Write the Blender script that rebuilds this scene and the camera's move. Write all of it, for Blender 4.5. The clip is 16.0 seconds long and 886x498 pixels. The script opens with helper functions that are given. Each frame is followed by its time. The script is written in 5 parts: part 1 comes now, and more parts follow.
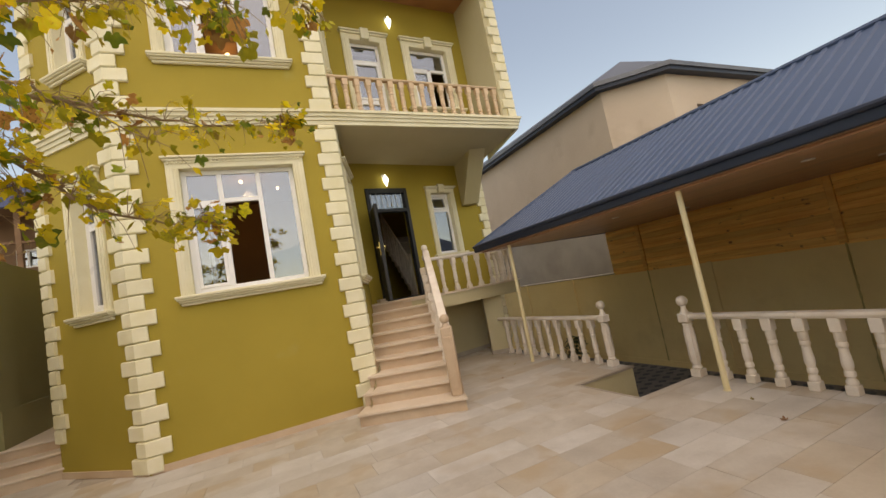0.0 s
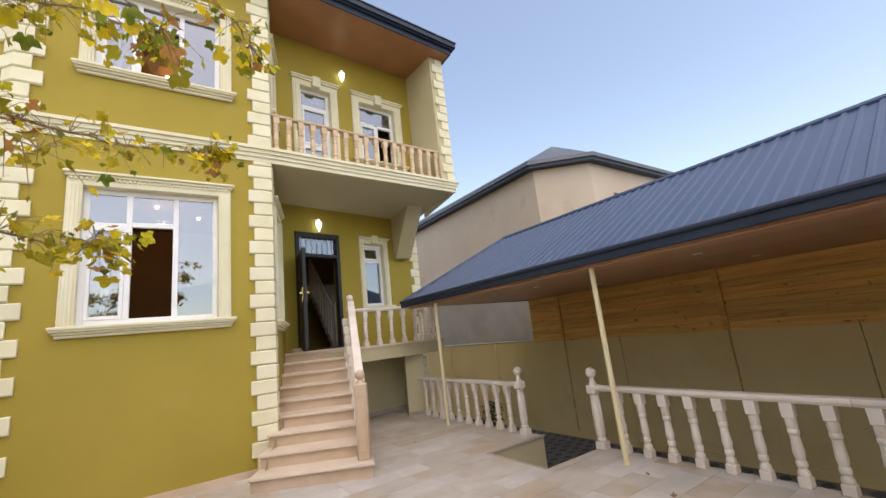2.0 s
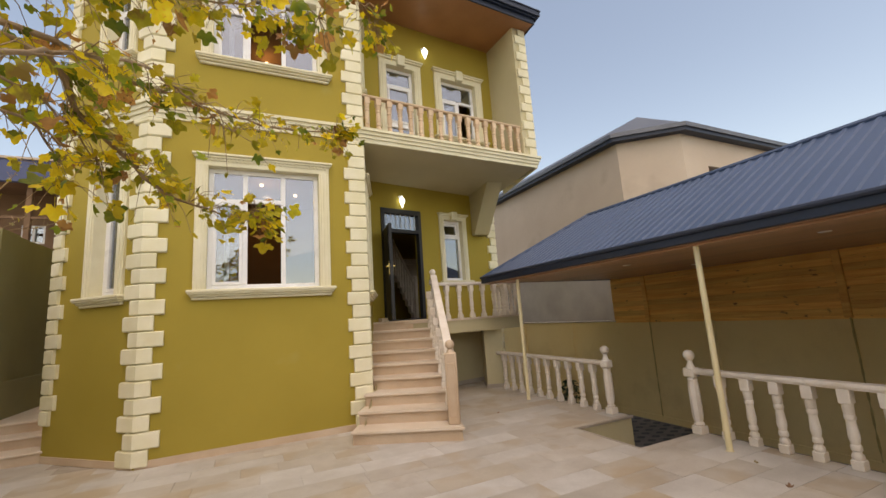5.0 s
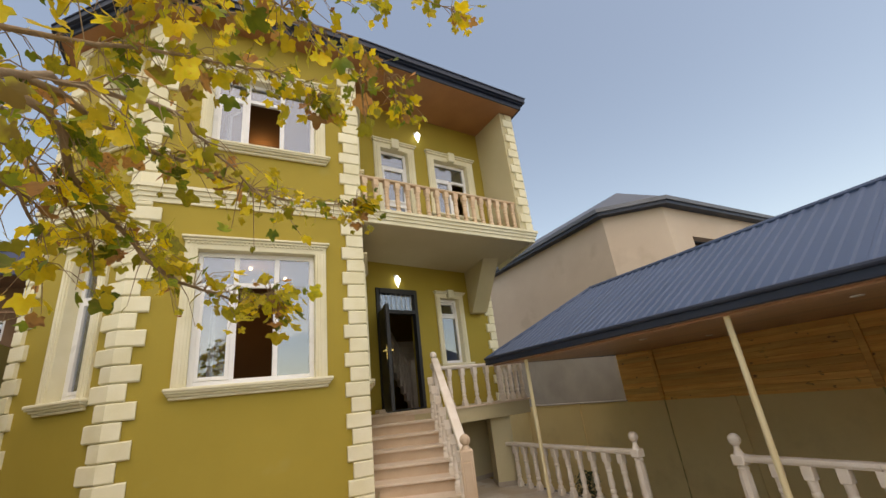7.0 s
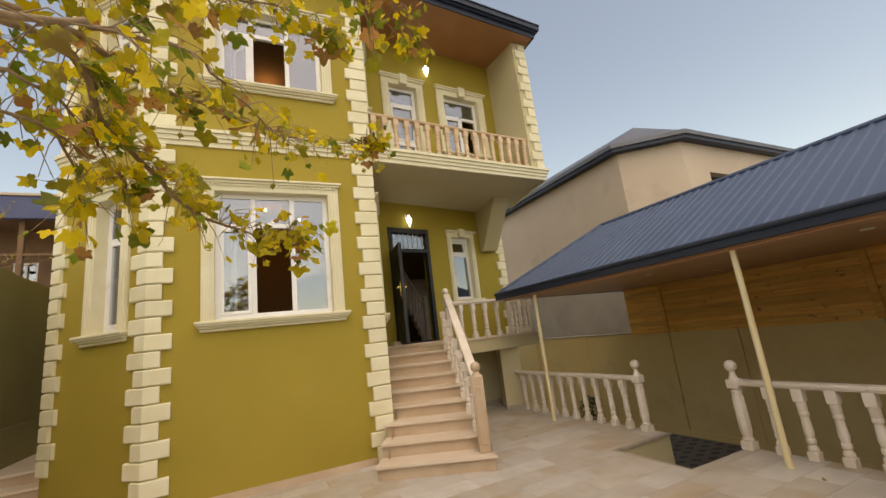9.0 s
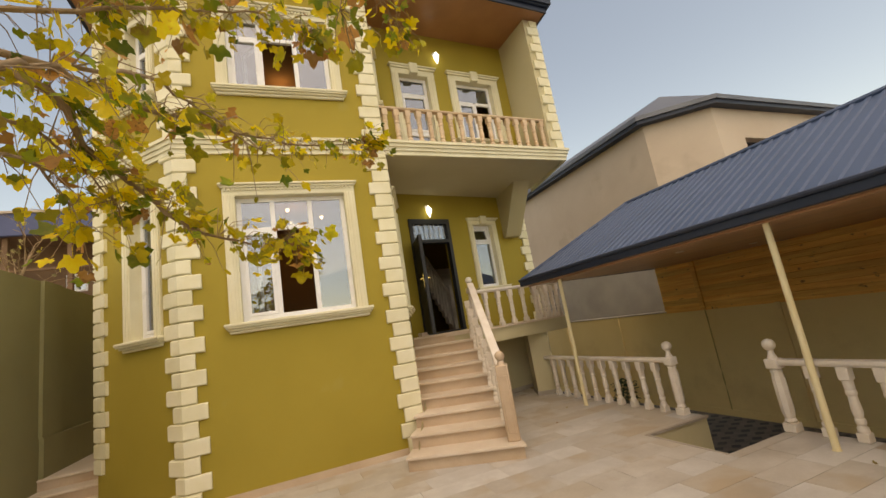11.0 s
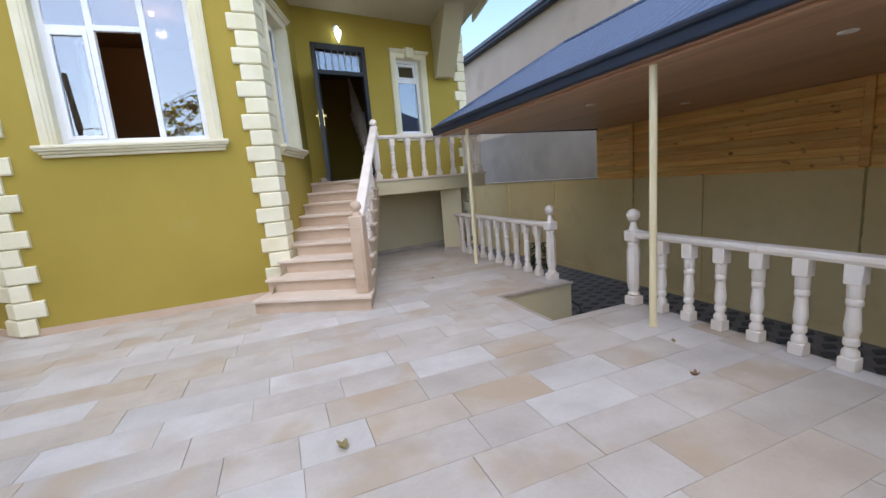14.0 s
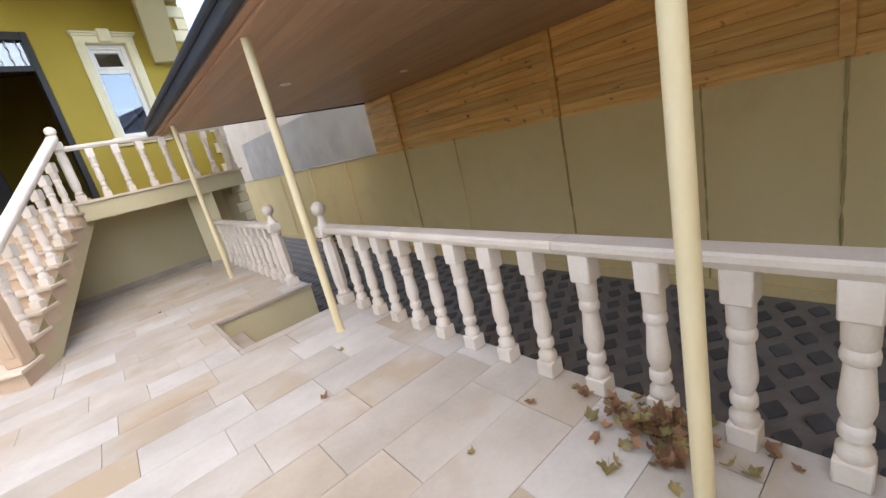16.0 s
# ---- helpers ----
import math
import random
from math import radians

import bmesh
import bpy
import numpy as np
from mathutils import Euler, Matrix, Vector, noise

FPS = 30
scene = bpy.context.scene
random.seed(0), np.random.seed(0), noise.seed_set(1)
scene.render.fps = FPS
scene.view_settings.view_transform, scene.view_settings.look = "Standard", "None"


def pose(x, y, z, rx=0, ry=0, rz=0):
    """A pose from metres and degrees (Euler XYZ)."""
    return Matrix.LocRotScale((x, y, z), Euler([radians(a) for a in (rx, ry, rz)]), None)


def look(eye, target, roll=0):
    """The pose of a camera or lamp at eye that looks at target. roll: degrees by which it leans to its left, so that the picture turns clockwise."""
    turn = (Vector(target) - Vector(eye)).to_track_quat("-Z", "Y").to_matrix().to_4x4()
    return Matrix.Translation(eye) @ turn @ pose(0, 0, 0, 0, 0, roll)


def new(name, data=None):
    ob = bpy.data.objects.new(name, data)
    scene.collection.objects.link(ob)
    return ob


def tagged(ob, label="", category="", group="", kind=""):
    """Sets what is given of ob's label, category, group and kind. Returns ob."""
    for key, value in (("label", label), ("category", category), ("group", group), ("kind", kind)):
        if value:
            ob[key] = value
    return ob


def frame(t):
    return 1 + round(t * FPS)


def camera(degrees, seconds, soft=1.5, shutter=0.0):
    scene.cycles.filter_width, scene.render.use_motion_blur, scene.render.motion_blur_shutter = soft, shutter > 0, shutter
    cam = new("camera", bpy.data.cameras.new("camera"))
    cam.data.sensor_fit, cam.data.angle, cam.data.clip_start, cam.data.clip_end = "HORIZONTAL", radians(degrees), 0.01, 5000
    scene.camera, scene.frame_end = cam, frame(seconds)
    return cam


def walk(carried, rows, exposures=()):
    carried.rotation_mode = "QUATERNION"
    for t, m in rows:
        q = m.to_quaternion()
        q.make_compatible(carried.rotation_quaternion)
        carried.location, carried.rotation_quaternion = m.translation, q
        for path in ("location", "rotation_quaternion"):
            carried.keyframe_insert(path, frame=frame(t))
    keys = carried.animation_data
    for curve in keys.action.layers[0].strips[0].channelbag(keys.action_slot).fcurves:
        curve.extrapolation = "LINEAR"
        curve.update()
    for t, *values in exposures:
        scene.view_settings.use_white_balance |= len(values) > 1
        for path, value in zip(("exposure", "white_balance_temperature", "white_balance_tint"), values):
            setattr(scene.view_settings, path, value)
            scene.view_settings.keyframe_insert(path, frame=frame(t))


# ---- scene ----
cam = camera(94.2, 16.0)
PATH = [
    (0, (0.324, 0.136, 1.633), (1.139, 1.953, 1.82), -10.8),
    (0.5, (0.433, 0.143, 1.553), (1.393, 1.893, 1.419), -19.4),
    (1, (0.502, 0.158, 1.483), (1.979, 1.47, 1.171), -20.2),
    (1.5, (0.43, 0.137, 1.536), (2.097, 1.242, 1.539), -7.3),
    (2, (0.385, 0.096, 1.632), (1.496, 1.71, 2.031), -6.3),
    (2.5, (0.304, 0.055, 1.673), (1.34, 1.644, 2.305), -8.2),
    (3, (0.314, 0.048, 1.712), (1.207, 1.663, 2.483), -8.6),
    (3.5, (0.31, 0.07, 1.641), (1.242, 1.8, 2.013), -6.2),
    (3.7, (0.328, 0.076, 1.599), (1.238, 1.842, 1.836), -5.5),
    (5.8, (-0.075, 0.361, 1.66), (0.693, 2.128, 2.196), -3.5),
    (6, (-0.051, 0.421, 1.704), (0.688, 2.149, 2.389), -4.6),
    (6.5, (-0.021, 0.558, 1.723), (0.758, 2.246, 2.461), -6.3),
    (7, (-0.113, 0.629, 1.715), (0.791, 2.278, 2.394), -6.8),
    (7.5, (-0.215, 0.59, 1.785), (0.668, 2.221, 2.534), -6.4),
    (8, (-0.205, 0.646, 1.708), (0.703, 2.35, 2.228), -3.6),
    (8.5, (-0.159, 0.6, 1.711), (0.664, 2.362, 2.179), -4.4),
    (9, (-0.147, 0.547, 1.659), (0.714, 2.305, 2.069), -6.7),
    (9.2, (-0.1, 0.514, 1.653), (0.791, 2.263, 2.034), -7.4),
    (11.3, (0.075, 0.514, 1.71), (0.792, 2.347, 2.066), -9.4),
    (11.5, (0.15, 0.504, 1.632), (0.916, 2.349, 1.729), -8.1),
    (12, (0.224, 0.511, 1.455), (1.258, 2.177, 1.06), -6.3),
    (12.5, (0.487, 0.639, 1.463), (1.535, 2.301, 1.09), -8.0),
    (13, (0.878, 0.629, 1.447), (1.731, 2.413, 1.151), -7.0),
    (13.5, (1.26, 0.576, 1.464), (1.884, 2.45, 1.15), -3.5),
    (14, (1.725, 0.587, 1.435), (2.428, 2.43, 1.105), -4.8),
    (14.5, (2.141, 0.466, 1.422), (2.969, 2.255, 1.081), -5.4),
    (15, (2.511, 0.294, 1.409), (3.437, 2.014, 0.98), -7.8),
    (15.5, (3.022, 0.257, 1.367), (4.124, 1.865, 0.922), -10.5),
    (16, (3.546, 0.159, 1.325), (4.715, 1.691, 0.791), -13.4),
]
STOPS = [(0, 0.91, 10500, 14), (0.5, 1.09, 7600, 14), (1.0, 1.23, 6500, 14), (1.6, 1.55, 7700, 16), (2.1, 1.17, 8200, 14), (2.5, 1.08, 8300, 13), (3, 0.71, 7500, 9), (3.5, 0.79, 9600, 13), (6, 0.98, 9400, 15), (6.5, 0.8, 8600, 13), (7, 0.9, 9500, 13), (7.5, 0.72, 8000, 9), (8, 0.78, 9000, 13), (9, 0.92, 11000, 13),
         (11.4, 0.93, 12000, 14), (12, 1.38, 7300, 12), (12.6, 1.41, 7400, 11), (13.5, 1.4, 6800, 11), (14.5, 1.43, 6400, 12), (15.5, 1.88, 6400, 12), (16, 2.04, 7300, 12)]
walk(cam, [(t, look(eye, target, roll)) for t, eye, target, roll in PATH], STOPS)

# ---- world and light ----
world = bpy.data.worlds.new("sky")
scene.world = world
world.use_nodes = True
wn = world.node_tree.nodes
sky = wn.new("ShaderNodeTexSky")
sky.sky_type = "NISHITA"
sky.sun_disc = False
SUN_ELEV, SUN_AZ = 62.0, 195.0          # azimuth from +y towards +x
sky.sun_elevation, sky.sun_rotation = radians(SUN_ELEV), radians(SUN_AZ)
sky.air_density, sky.dust_density, sky.ozone_density = 1.0, 1.1, 1.5
wn["Background"].inputs["Strength"].default_value = 0.145
world.node_tree.links.new(sky.outputs[0], wn["Background"].inputs["Color"])

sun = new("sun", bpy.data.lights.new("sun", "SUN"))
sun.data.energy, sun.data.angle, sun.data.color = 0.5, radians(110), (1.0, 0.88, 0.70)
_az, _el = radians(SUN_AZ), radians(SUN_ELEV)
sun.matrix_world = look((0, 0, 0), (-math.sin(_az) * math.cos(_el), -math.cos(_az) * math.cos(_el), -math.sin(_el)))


# ---- materials ----
def mat(name, c1, c2, scale=3.0, rough=0.6, bump=0.15, fine=70.0, metal=0.0, rnd=0.0, stretch=(1, 1, 1), spot=None, local=False, grain=0.14, stain=None):
    """Two colours mixed by a broad noise, a fine grain in colour and relief; rnd: how far single pieces differ."""
    m = bpy.data.materials.new(name)
    m.use_nodes = True
    nt, bs = m.node_tree, m.node_tree.nodes["Principled BSDF"]
    nn, ln = nt.nodes.new, nt.links.new
    if local:
        tc = nn("ShaderNodeTexCoord").outputs["Object"]
    else:
        tc = nn("ShaderNodeNewGeometry").outputs["Position"]
    mp = nn("ShaderNodeMapping")
    mp.inputs["Scale"].default_value = stretch
    ln(tc, mp.inputs[0])
    vec = mp.outputs[0]
    info = None
    if rnd:
        info = nn("ShaderNodeObjectInfo")
        vary = info.outputs["Random"]
        if local:
            isl, both = nn("ShaderNodeNewGeometry"), nn("ShaderNodeMath")
            both.operation = "ADD"
            wrap = nn("ShaderNodeMath")
            wrap.operation = "FRACT"
            ln(isl.outputs["Random Per Island"], both.inputs[0])
            ln(vary, both.inputs[1])
            ln(both.outputs[0], wrap.inputs[0])
            vary = wrap.outputs[0]
        add = nn("ShaderNodeVectorMath")
        add.operation = "ADD"
        mul = nn("ShaderNodeMath")
        mul.operation = "MULTIPLY"
        mul.inputs[1].default_value = 37.0
        ln(vary, mul.inputs[0])
        ln(vec, add.inputs[0])
        ln(mul.outputs[0], add.inputs[1])
        vec = add.outputs[0]
    n1 = nn("ShaderNodeTexNoise")
    n1.inputs["Scale"].default_value, n1.inputs["Detail"].default_value = scale, 6
    ln(vec, n1.inputs["Vector"])
    ramp = nn("ShaderNodeMapRange")
    ramp.inputs["From Min"].default_value, ramp.inputs["From Max"].default_value = 0.32, 0.68
    ln(n1.outputs["Fac"], ramp.inputs["Value"])
    mix = nn("ShaderNodeMix")
    mix.data_type = "RGBA"
    mix.inputs["A"].default_value, mix.inputs["B"].default_value = (*c1, 1), (*c2, 1)
    ln(ramp.outputs[0], mix.inputs["Factor"])
    col = mix.outputs["Result"]
    n2 = nn("ShaderNodeTexNoise")
    n2.inputs["Scale"].default_value, n2.inputs["Detail"].default_value = fine, 4
    ln(vec, n2.inputs["Vector"])
    hsv = nn("ShaderNodeHueSaturation")
    val = nn("ShaderNodeMapRange")
    val.inputs["To Min"].default_value, val.inputs["To Max"].default_value = 1 - grain, 1 + grain
    ln(n2.outputs["Fac"], val.inputs["Value"])
    ln(col, hsv.inputs["Color"])
    ln(val.outputs[0], hsv.inputs["Value"])
    col = hsv.outputs[0]
    if rnd:
        h2 = nn("ShaderNodeHueSaturation")
        v2 = nn("ShaderNodeMapRange")
        v2.inputs["To Min"].default_value, v2.inputs["To Max"].default_value = 1 - rnd, 1 + rnd
        ln(vary, v2.inputs["Value"])
        ln(v2.outputs[0], h2.inputs["Value"])
        ln(col, h2.inputs["Color"])
        col = h2.outputs[0]
    if spot:
        n3 = nn("ShaderNodeTexNoise")
        n3.inputs["Scale"].default_value, n3.inputs["Detail"].default_value = spot[1], 3
        if stretch == (1, 1, 1) or spot[1] < 12:
            ln(vec, n3.inputs["Vector"])
        else:
            oval = nn("ShaderNodeMapping")
            oval.inputs["Scale"].default_value = (1, 0.55, 1)
            ln(tc, oval.inputs[0])
            ln(oval.outputs[0], n3.inputs["Vector"])
        r3 = nn("ShaderNodeMapRange")
        r3.inputs["From Min"].default_value, r3.inputs["From Max"].default_value = spot[2], spot[2] + 0.1
        r3.inputs["To Max"].default_value = spot[3]
        ln(n3.outputs["Fac"], r3.inputs["Value"])
        m3 = nn("ShaderNodeMix")
        m3.data_type = "RGBA"
        m3.inputs["B"].default_value = (*spot[0], 1)
        ln(r3.outputs[0], m3.inputs["Factor"])
        ln(col, m3.inputs["A"])
        col = m3.outputs["Result"]
    if stain:
        # dirt that lies over the pieces, with a ragged outline
        n4 = nn("ShaderNodeTexNoise")
        n4.inputs["Scale"].default_value, n4.inputs["Detail"].default_value, n4.inputs["Roughness"].default_value = stain[1], 9, 0.68
        ln(tc, n4.inputs["Vector"])
        r4 = nn("ShaderNodeMapRange")
        r4.inputs["From Min"].default_value, r4.inputs["From Max"].default_value = stain[2], stain[2] + 0.16
        r4.inputs["To Max"].default_value = stain[3]
        ln(n4.outputs["Fac"], r4.inputs["Value"])
        m4 = nn("ShaderNodeMix")
        m4.data_type = "RGBA"
        m4.inputs["B"].default_value = (*stain[0], 1)
        ln(r4.outputs[0], m4.inputs["Factor"])
        ln(col, m4.inputs["A"])
        col = m4.outputs["Result"]
    ln(col, bs.inputs["Base Color"])
    rr = nn("ShaderNodeMapRange")
    rr.inputs["To Min"].default_value, rr.inputs["To Max"].default_value = max(rough - 0.12, 0.02), min(rough + 0.12, 1)
    ln(n1.outputs["Fac"], rr.inputs["Value"])
    ln(rr.outputs[0], bs.inputs["Roughness"])
    bs.inputs["Metallic"].default_value = metal
    if bump:
        bp = nn("ShaderNodeBump")
        bp.inputs["Strength"].default_value, bp.inputs["Distance"].default_value = bump, 0.01
        ln(n2.outputs["Fac"], bp.inputs["Height"])
        ln(bp.outputs[0], bs.inputs["Normal"])
    return m


def glow(name, colour, strength):
    m = bpy.data.materials.new(name)
    m.use_nodes = True
    bs = m.node_tree.nodes["Principled BSDF"]
    bs.inputs["Base Color"].default_value = (0.9, 0.9, 0.85, 1)
    bs.inputs["Emission Color"].default_value = (*colour, 1)
    bs.inputs["Emission Strength"].default_value = strength
    return m


def coated(name, share, tint):
    """Coated window glass: part mirror, part clear."""
    m = bpy.data.materials.new(name)
    m.use_nodes = True
    nt = m.node_tree
    gl, tr, mx = nt.nodes.new("ShaderNodeBsdfGlossy"), nt.nodes.new("ShaderNodeBsdfTransparent"), nt.nodes.new("ShaderNodeMixShader")
    gl.inputs["Roughness"].default_value = 0.01
    gl.inputs["Color"].default_value = (0.92, 0.95, 1.0, 1)
    tr.inputs["Color"].default_value = (*tint, 1)
    mx.inputs[0].default_value = share
    nt.links.new(tr.outputs[0], mx.inputs[1])
    nt.links.new(gl.outputs[0], mx.inputs[2])
    nt.links.new(mx.outputs[0], nt.nodes["Material Output"].inputs[0])
    return m


def glass(name, tint=(0.93, 0.96, 1.0)):
    m = bpy.data.materials.new(name)
    m.use_nodes = True
    bs = m.node_tree.nodes["Principled BSDF"]
    bs.inputs["Base Color"].default_value = (*tint, 1)
    bs.inputs["Transmission Weight"].default_value = 1.0
    bs.inputs["Roughness"].default_value = 0.0
    bs.inputs["IOR"].default_value = 1.9
    return m


OLIVE = mat("olive_render", (0.35, 0.26, 0.036), (0.405, 0.303, 0.05), 0.7, 0.85, 0.25, 180, spot=((0.42, 0.37, 0.14), 1.3, 0.70, 0.35))
CREAM = mat("cream_stone", (0.72, 0.66, 0.45), (0.80, 0.75, 0.56), 2.5, 0.75, 0.2, 120, grain=0.07)
QUOIN = mat("cream_quoin", (0.74, 0.68, 0.45), (0.83, 0.78, 0.58), 3, 0.75, 0.25, 90, rnd=0.06, grain=0.07)
BEIGE = mat("beige_render", (0.52, 0.46, 0.28), (0.58, 0.52, 0.34), 0.9, 0.85, 0.2, 150)
YARDWALL = mat("yard_wall_render", (0.75, 0.57, 0.27), (0.81, 0.64, 0.33), 0.6, 0.85, 0.2, 140, stain=((0.60, 0.43, 0.20), 0.9, 0.52, 0.4))
BEIGELIGHT = mat("cream_render", (0.68, 0.61, 0.38), (0.74, 0.67, 0.45), 0.9, 0.85, 0.2, 150)
DULLWALL = mat("dull_olive_render", (0.25, 0.225, 0.11), (0.33, 0.30, 0.15), 0.6, 0.9, 0.25, 120)
# strip colour at the wall joints, browned to hold the joints' soft shade
STRIP = mat("joint_strip_shade", (0.40, 0.31, 0.12), (0.50, 0.40, 0.18), 4, 0.9, 0.3, 90)
TREADGREY = mat("grey_stone", (0.36, 0.31, 0.26), (0.46, 0.41, 0.35), 3, 0.7, 0.2, 70)
BROWNWALL = mat("brown_timber_wall", (0.16, 0.09, 0.05), (0.24, 0.14, 0.08), 1.5, 0.8, 0.2, 60)
BLUEROOF = mat("blue_sheet_roof", (0.05, 0.07, 0.16), (0.07, 0.09, 0.20), 1.5, 0.5, 0.05, 40)
# salmon riser stone, darkened further so its colour carries the nosings' shade
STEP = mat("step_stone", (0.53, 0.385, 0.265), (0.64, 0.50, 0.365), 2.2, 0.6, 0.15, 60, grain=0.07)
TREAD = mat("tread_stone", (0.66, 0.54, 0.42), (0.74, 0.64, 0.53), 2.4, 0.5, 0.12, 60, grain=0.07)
RAILSTONE = mat("baluster_stone", (0.69, 0.605, 0.505), (0.80, 0.73, 0.645), 4, 0.6, 0.2, 70, rnd=0.07, grain=0.07)
BALCSTONE = mat("balcony_stone", (0.60, 0.42, 0.27), (0.72, 0.55, 0.38), 4, 0.6, 0.2, 70, rnd=0.07, grain=0.07)
PAVE = mat("paving_stone", (0.45, 0.405, 0.35), (0.56, 0.525, 0.475), 2.6, 0.40, 0.05, 45, rnd=0.05, spot=((0.43, 0.34, 0.235), 1.7, 0.54, 0.7), grain=0.075, stain=((0.30, 0.27, 0.235), 2.1, 0.50, 0.28))
PAVEWARM = mat("paving_stone_sandy", (0.46, 0.40, 0.325), (0.54, 0.48, 0.40), 2.6, 0.40, 0.05, 45, rnd=0.05, spot=((0.43, 0.32, 0.20), 1.5, 0.52, 0.6), grain=0.075, stain=((0.30, 0.26, 0.21), 2.1, 0.50, 0.28))
PAVEGREY = mat("paving_stone_pale", (0.49, 0.465, 0.43), (0.60, 0.58, 0.55), 2.6, 0.40, 0.05, 45, rnd=0.06, spot=((0.47, 0.39, 0.30), 1.2, 0.60, 0.5), grain=0.075, stain=((0.33, 0.31, 0.28), 2.1, 0.50, 0.28))
BARK = mat("grey_brown_bark", (0.26, 0.17, 0.09), (0.40, 0.28, 0.17), 14, 0.85, 0.4, 120)
SHRUB = mat("shrub_leaves", (0.03, 0.05, 0.015), (0.06, 0.09, 0.03), 9, 0.6, 0.1, 60)
BUCKET = mat("green_plastic", (0.012, 0.12, 0.05), (0.02, 0.16, 0.065), 5, 0.4, 0.08, 60, spot=((0.3, 0.33, 0.28), 6, 0.6, 0.5))
JOINT = mat("joint_mortar", (0.39, 0.34, 0.285), (0.49, 0.43, 0.37), 6, 0.9, 0.3, 90)
LANE = mat("lane_paver_grey", (0.17, 0.16, 0.16), (0.24, 0.23, 0.225), 5, 0.8, 0.3, 90, rnd=0.15)
LANEDARK = mat("lane_paver_dark", (0.065, 0.07, 0.08), (0.11, 0.115, 0.125), 5, 0.75, 0.3, 90, rnd=0.15)
NAVY = mat("navy_metal", (0.046, 0.080, 0.150), (0.060, 0.098, 0.178), 1.5, 0.48, 0.03, 40, grain=0.06)
NAVYTRIM = mat("navy_trim", (0.010, 0.018, 0.038), (0.016, 0.027, 0.052), 2, 0.5, 0.05, 50)
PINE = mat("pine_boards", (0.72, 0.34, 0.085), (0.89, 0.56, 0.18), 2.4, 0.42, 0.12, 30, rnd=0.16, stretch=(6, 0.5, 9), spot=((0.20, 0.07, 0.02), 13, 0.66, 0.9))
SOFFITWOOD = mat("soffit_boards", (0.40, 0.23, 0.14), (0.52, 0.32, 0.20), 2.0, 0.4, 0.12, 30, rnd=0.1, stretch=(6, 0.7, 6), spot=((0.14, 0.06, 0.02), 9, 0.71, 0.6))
BROWNSOFFIT = mat("brown_soffit_panels", (0.36, 0.16, 0.07), (0.42, 0.20, 0.09), 2, 0.4, 0.05, 40)
POST = mat("cream_painted_steel", (0.78, 0.67, 0.40), (0.81, 0.71, 0.46), 3, 0.4, 0.02, 60, grain=0.03)
CONCRETE = mat("grey_concrete", (0.34, 0.305, 0.27), (0.44, 0.40, 0.355), 1.2, 0.9, 0.3, 60)
NBWALL = mat("pale_pink_render", (0.50, 0.40, 0.31), (0.58, 0.48, 0.38), 0.5, 0.9, 0.3, 60, spot=((0.42, 0.33, 0.25), 0.8, 0.58, 0.5))
NBROOF = mat("dark_metal_roof", (0.11, 0.12, 0.14), (0.16, 0.17, 0.19), 1.5, 0.5, 0.05, 40, metal=0.3)
PVC = mat("white_pvc", (0.80, 0.80, 0.80), (0.84, 0.84, 0.84), 4, 0.3, 0.02, 60, grain=0.03)
DOORSTEEL = mat("dark_door_steel", (0.012, 0.013, 0.015), (0.02, 0.021, 0.024), 3, 0.55, 0.06, 80)
BRASS = mat("brass_handle", (0.75, 0.58, 0.25), (0.8, 0.65, 0.3), 4, 0.25, 0.0, 60, metal=1.0)
CHROME = mat("steel_bar", (0.6, 0.6, 0.6), (0.7, 0.7, 0.7), 4, 0.3, 0.0, 60, metal=1.0)
GLASS = coated("window_glass", 0.21, (0.66, 0.70, 0.74))
FROST = mat("frosted_glass", (0.55, 0.65, 0.72), (0.62, 0.72, 0.8), 5, 0.25, 0.1, 60)
# dark warm brown: the dimness of the rooms is put into the plaster colour
INNER = mat("dim_room_plaster", (0.20, 0.115, 0.06), (0.25, 0.15, 0.08), 0.8, 0.9, 0.1, 80)
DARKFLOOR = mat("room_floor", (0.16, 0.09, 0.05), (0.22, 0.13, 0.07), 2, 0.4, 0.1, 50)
BULB = glow("lamp_glow", (0.66, 0.82, 1.0), 2.2)
WARMBULB = glow("room_lamp_glow", (1.0, 0.75, 0.5), 5.0)


# ---- building helpers ----
def world_of(ob):
    m = ob.matrix_parent_inverse @ ob.matrix_basis
    return world_of(ob.parent) @ m if ob.parent else ob.matrix_basis.copy()


def part(name, bm, material, parent=None, label=""):
    """Links a bmesh as one mesh object, under a thing or a part when one is given."""
    bmesh.ops.recalc_face_normals(bm, faces=bm.faces[:])
    me = bpy.data.meshes.new(name)
    bm.to_mesh(me)
    bm.free()
    me.materials.append(material)
    ob = new(name, me)
    if parent is not None:
        ob.parent = parent
        ob.matrix_parent_inverse = world_of(parent).inverted()
    if label:
        tagged(ob, label)
    return ob


def smooth(ob, angle=40):
    ob.data.shade_smooth()
    ob.data.set_sharp_from_angle(angle=radians(angle))
    return ob


def thing(name, label, category, at=(0, 0, 0), group="", kind=""):
    ob = new(name)
    ob.empty_display_size = 0.2
    ob.matrix_basis = Matrix.Translation(at)
    return tagged(ob, label, category, group, kind)


def line(a, b):
    """A frame at a whose x runs level to b, whose y is to the left of it and whose z is up."""
    d = Vector((b[0] - a[0], b[1] - a[1], 0)).normalized()
    return Matrix(((d.x, -d.y, 0, a[0]), (d.y, d.x, 0, a[1]), (0, 0, 1, 0), (0, 0, 0, 1)))


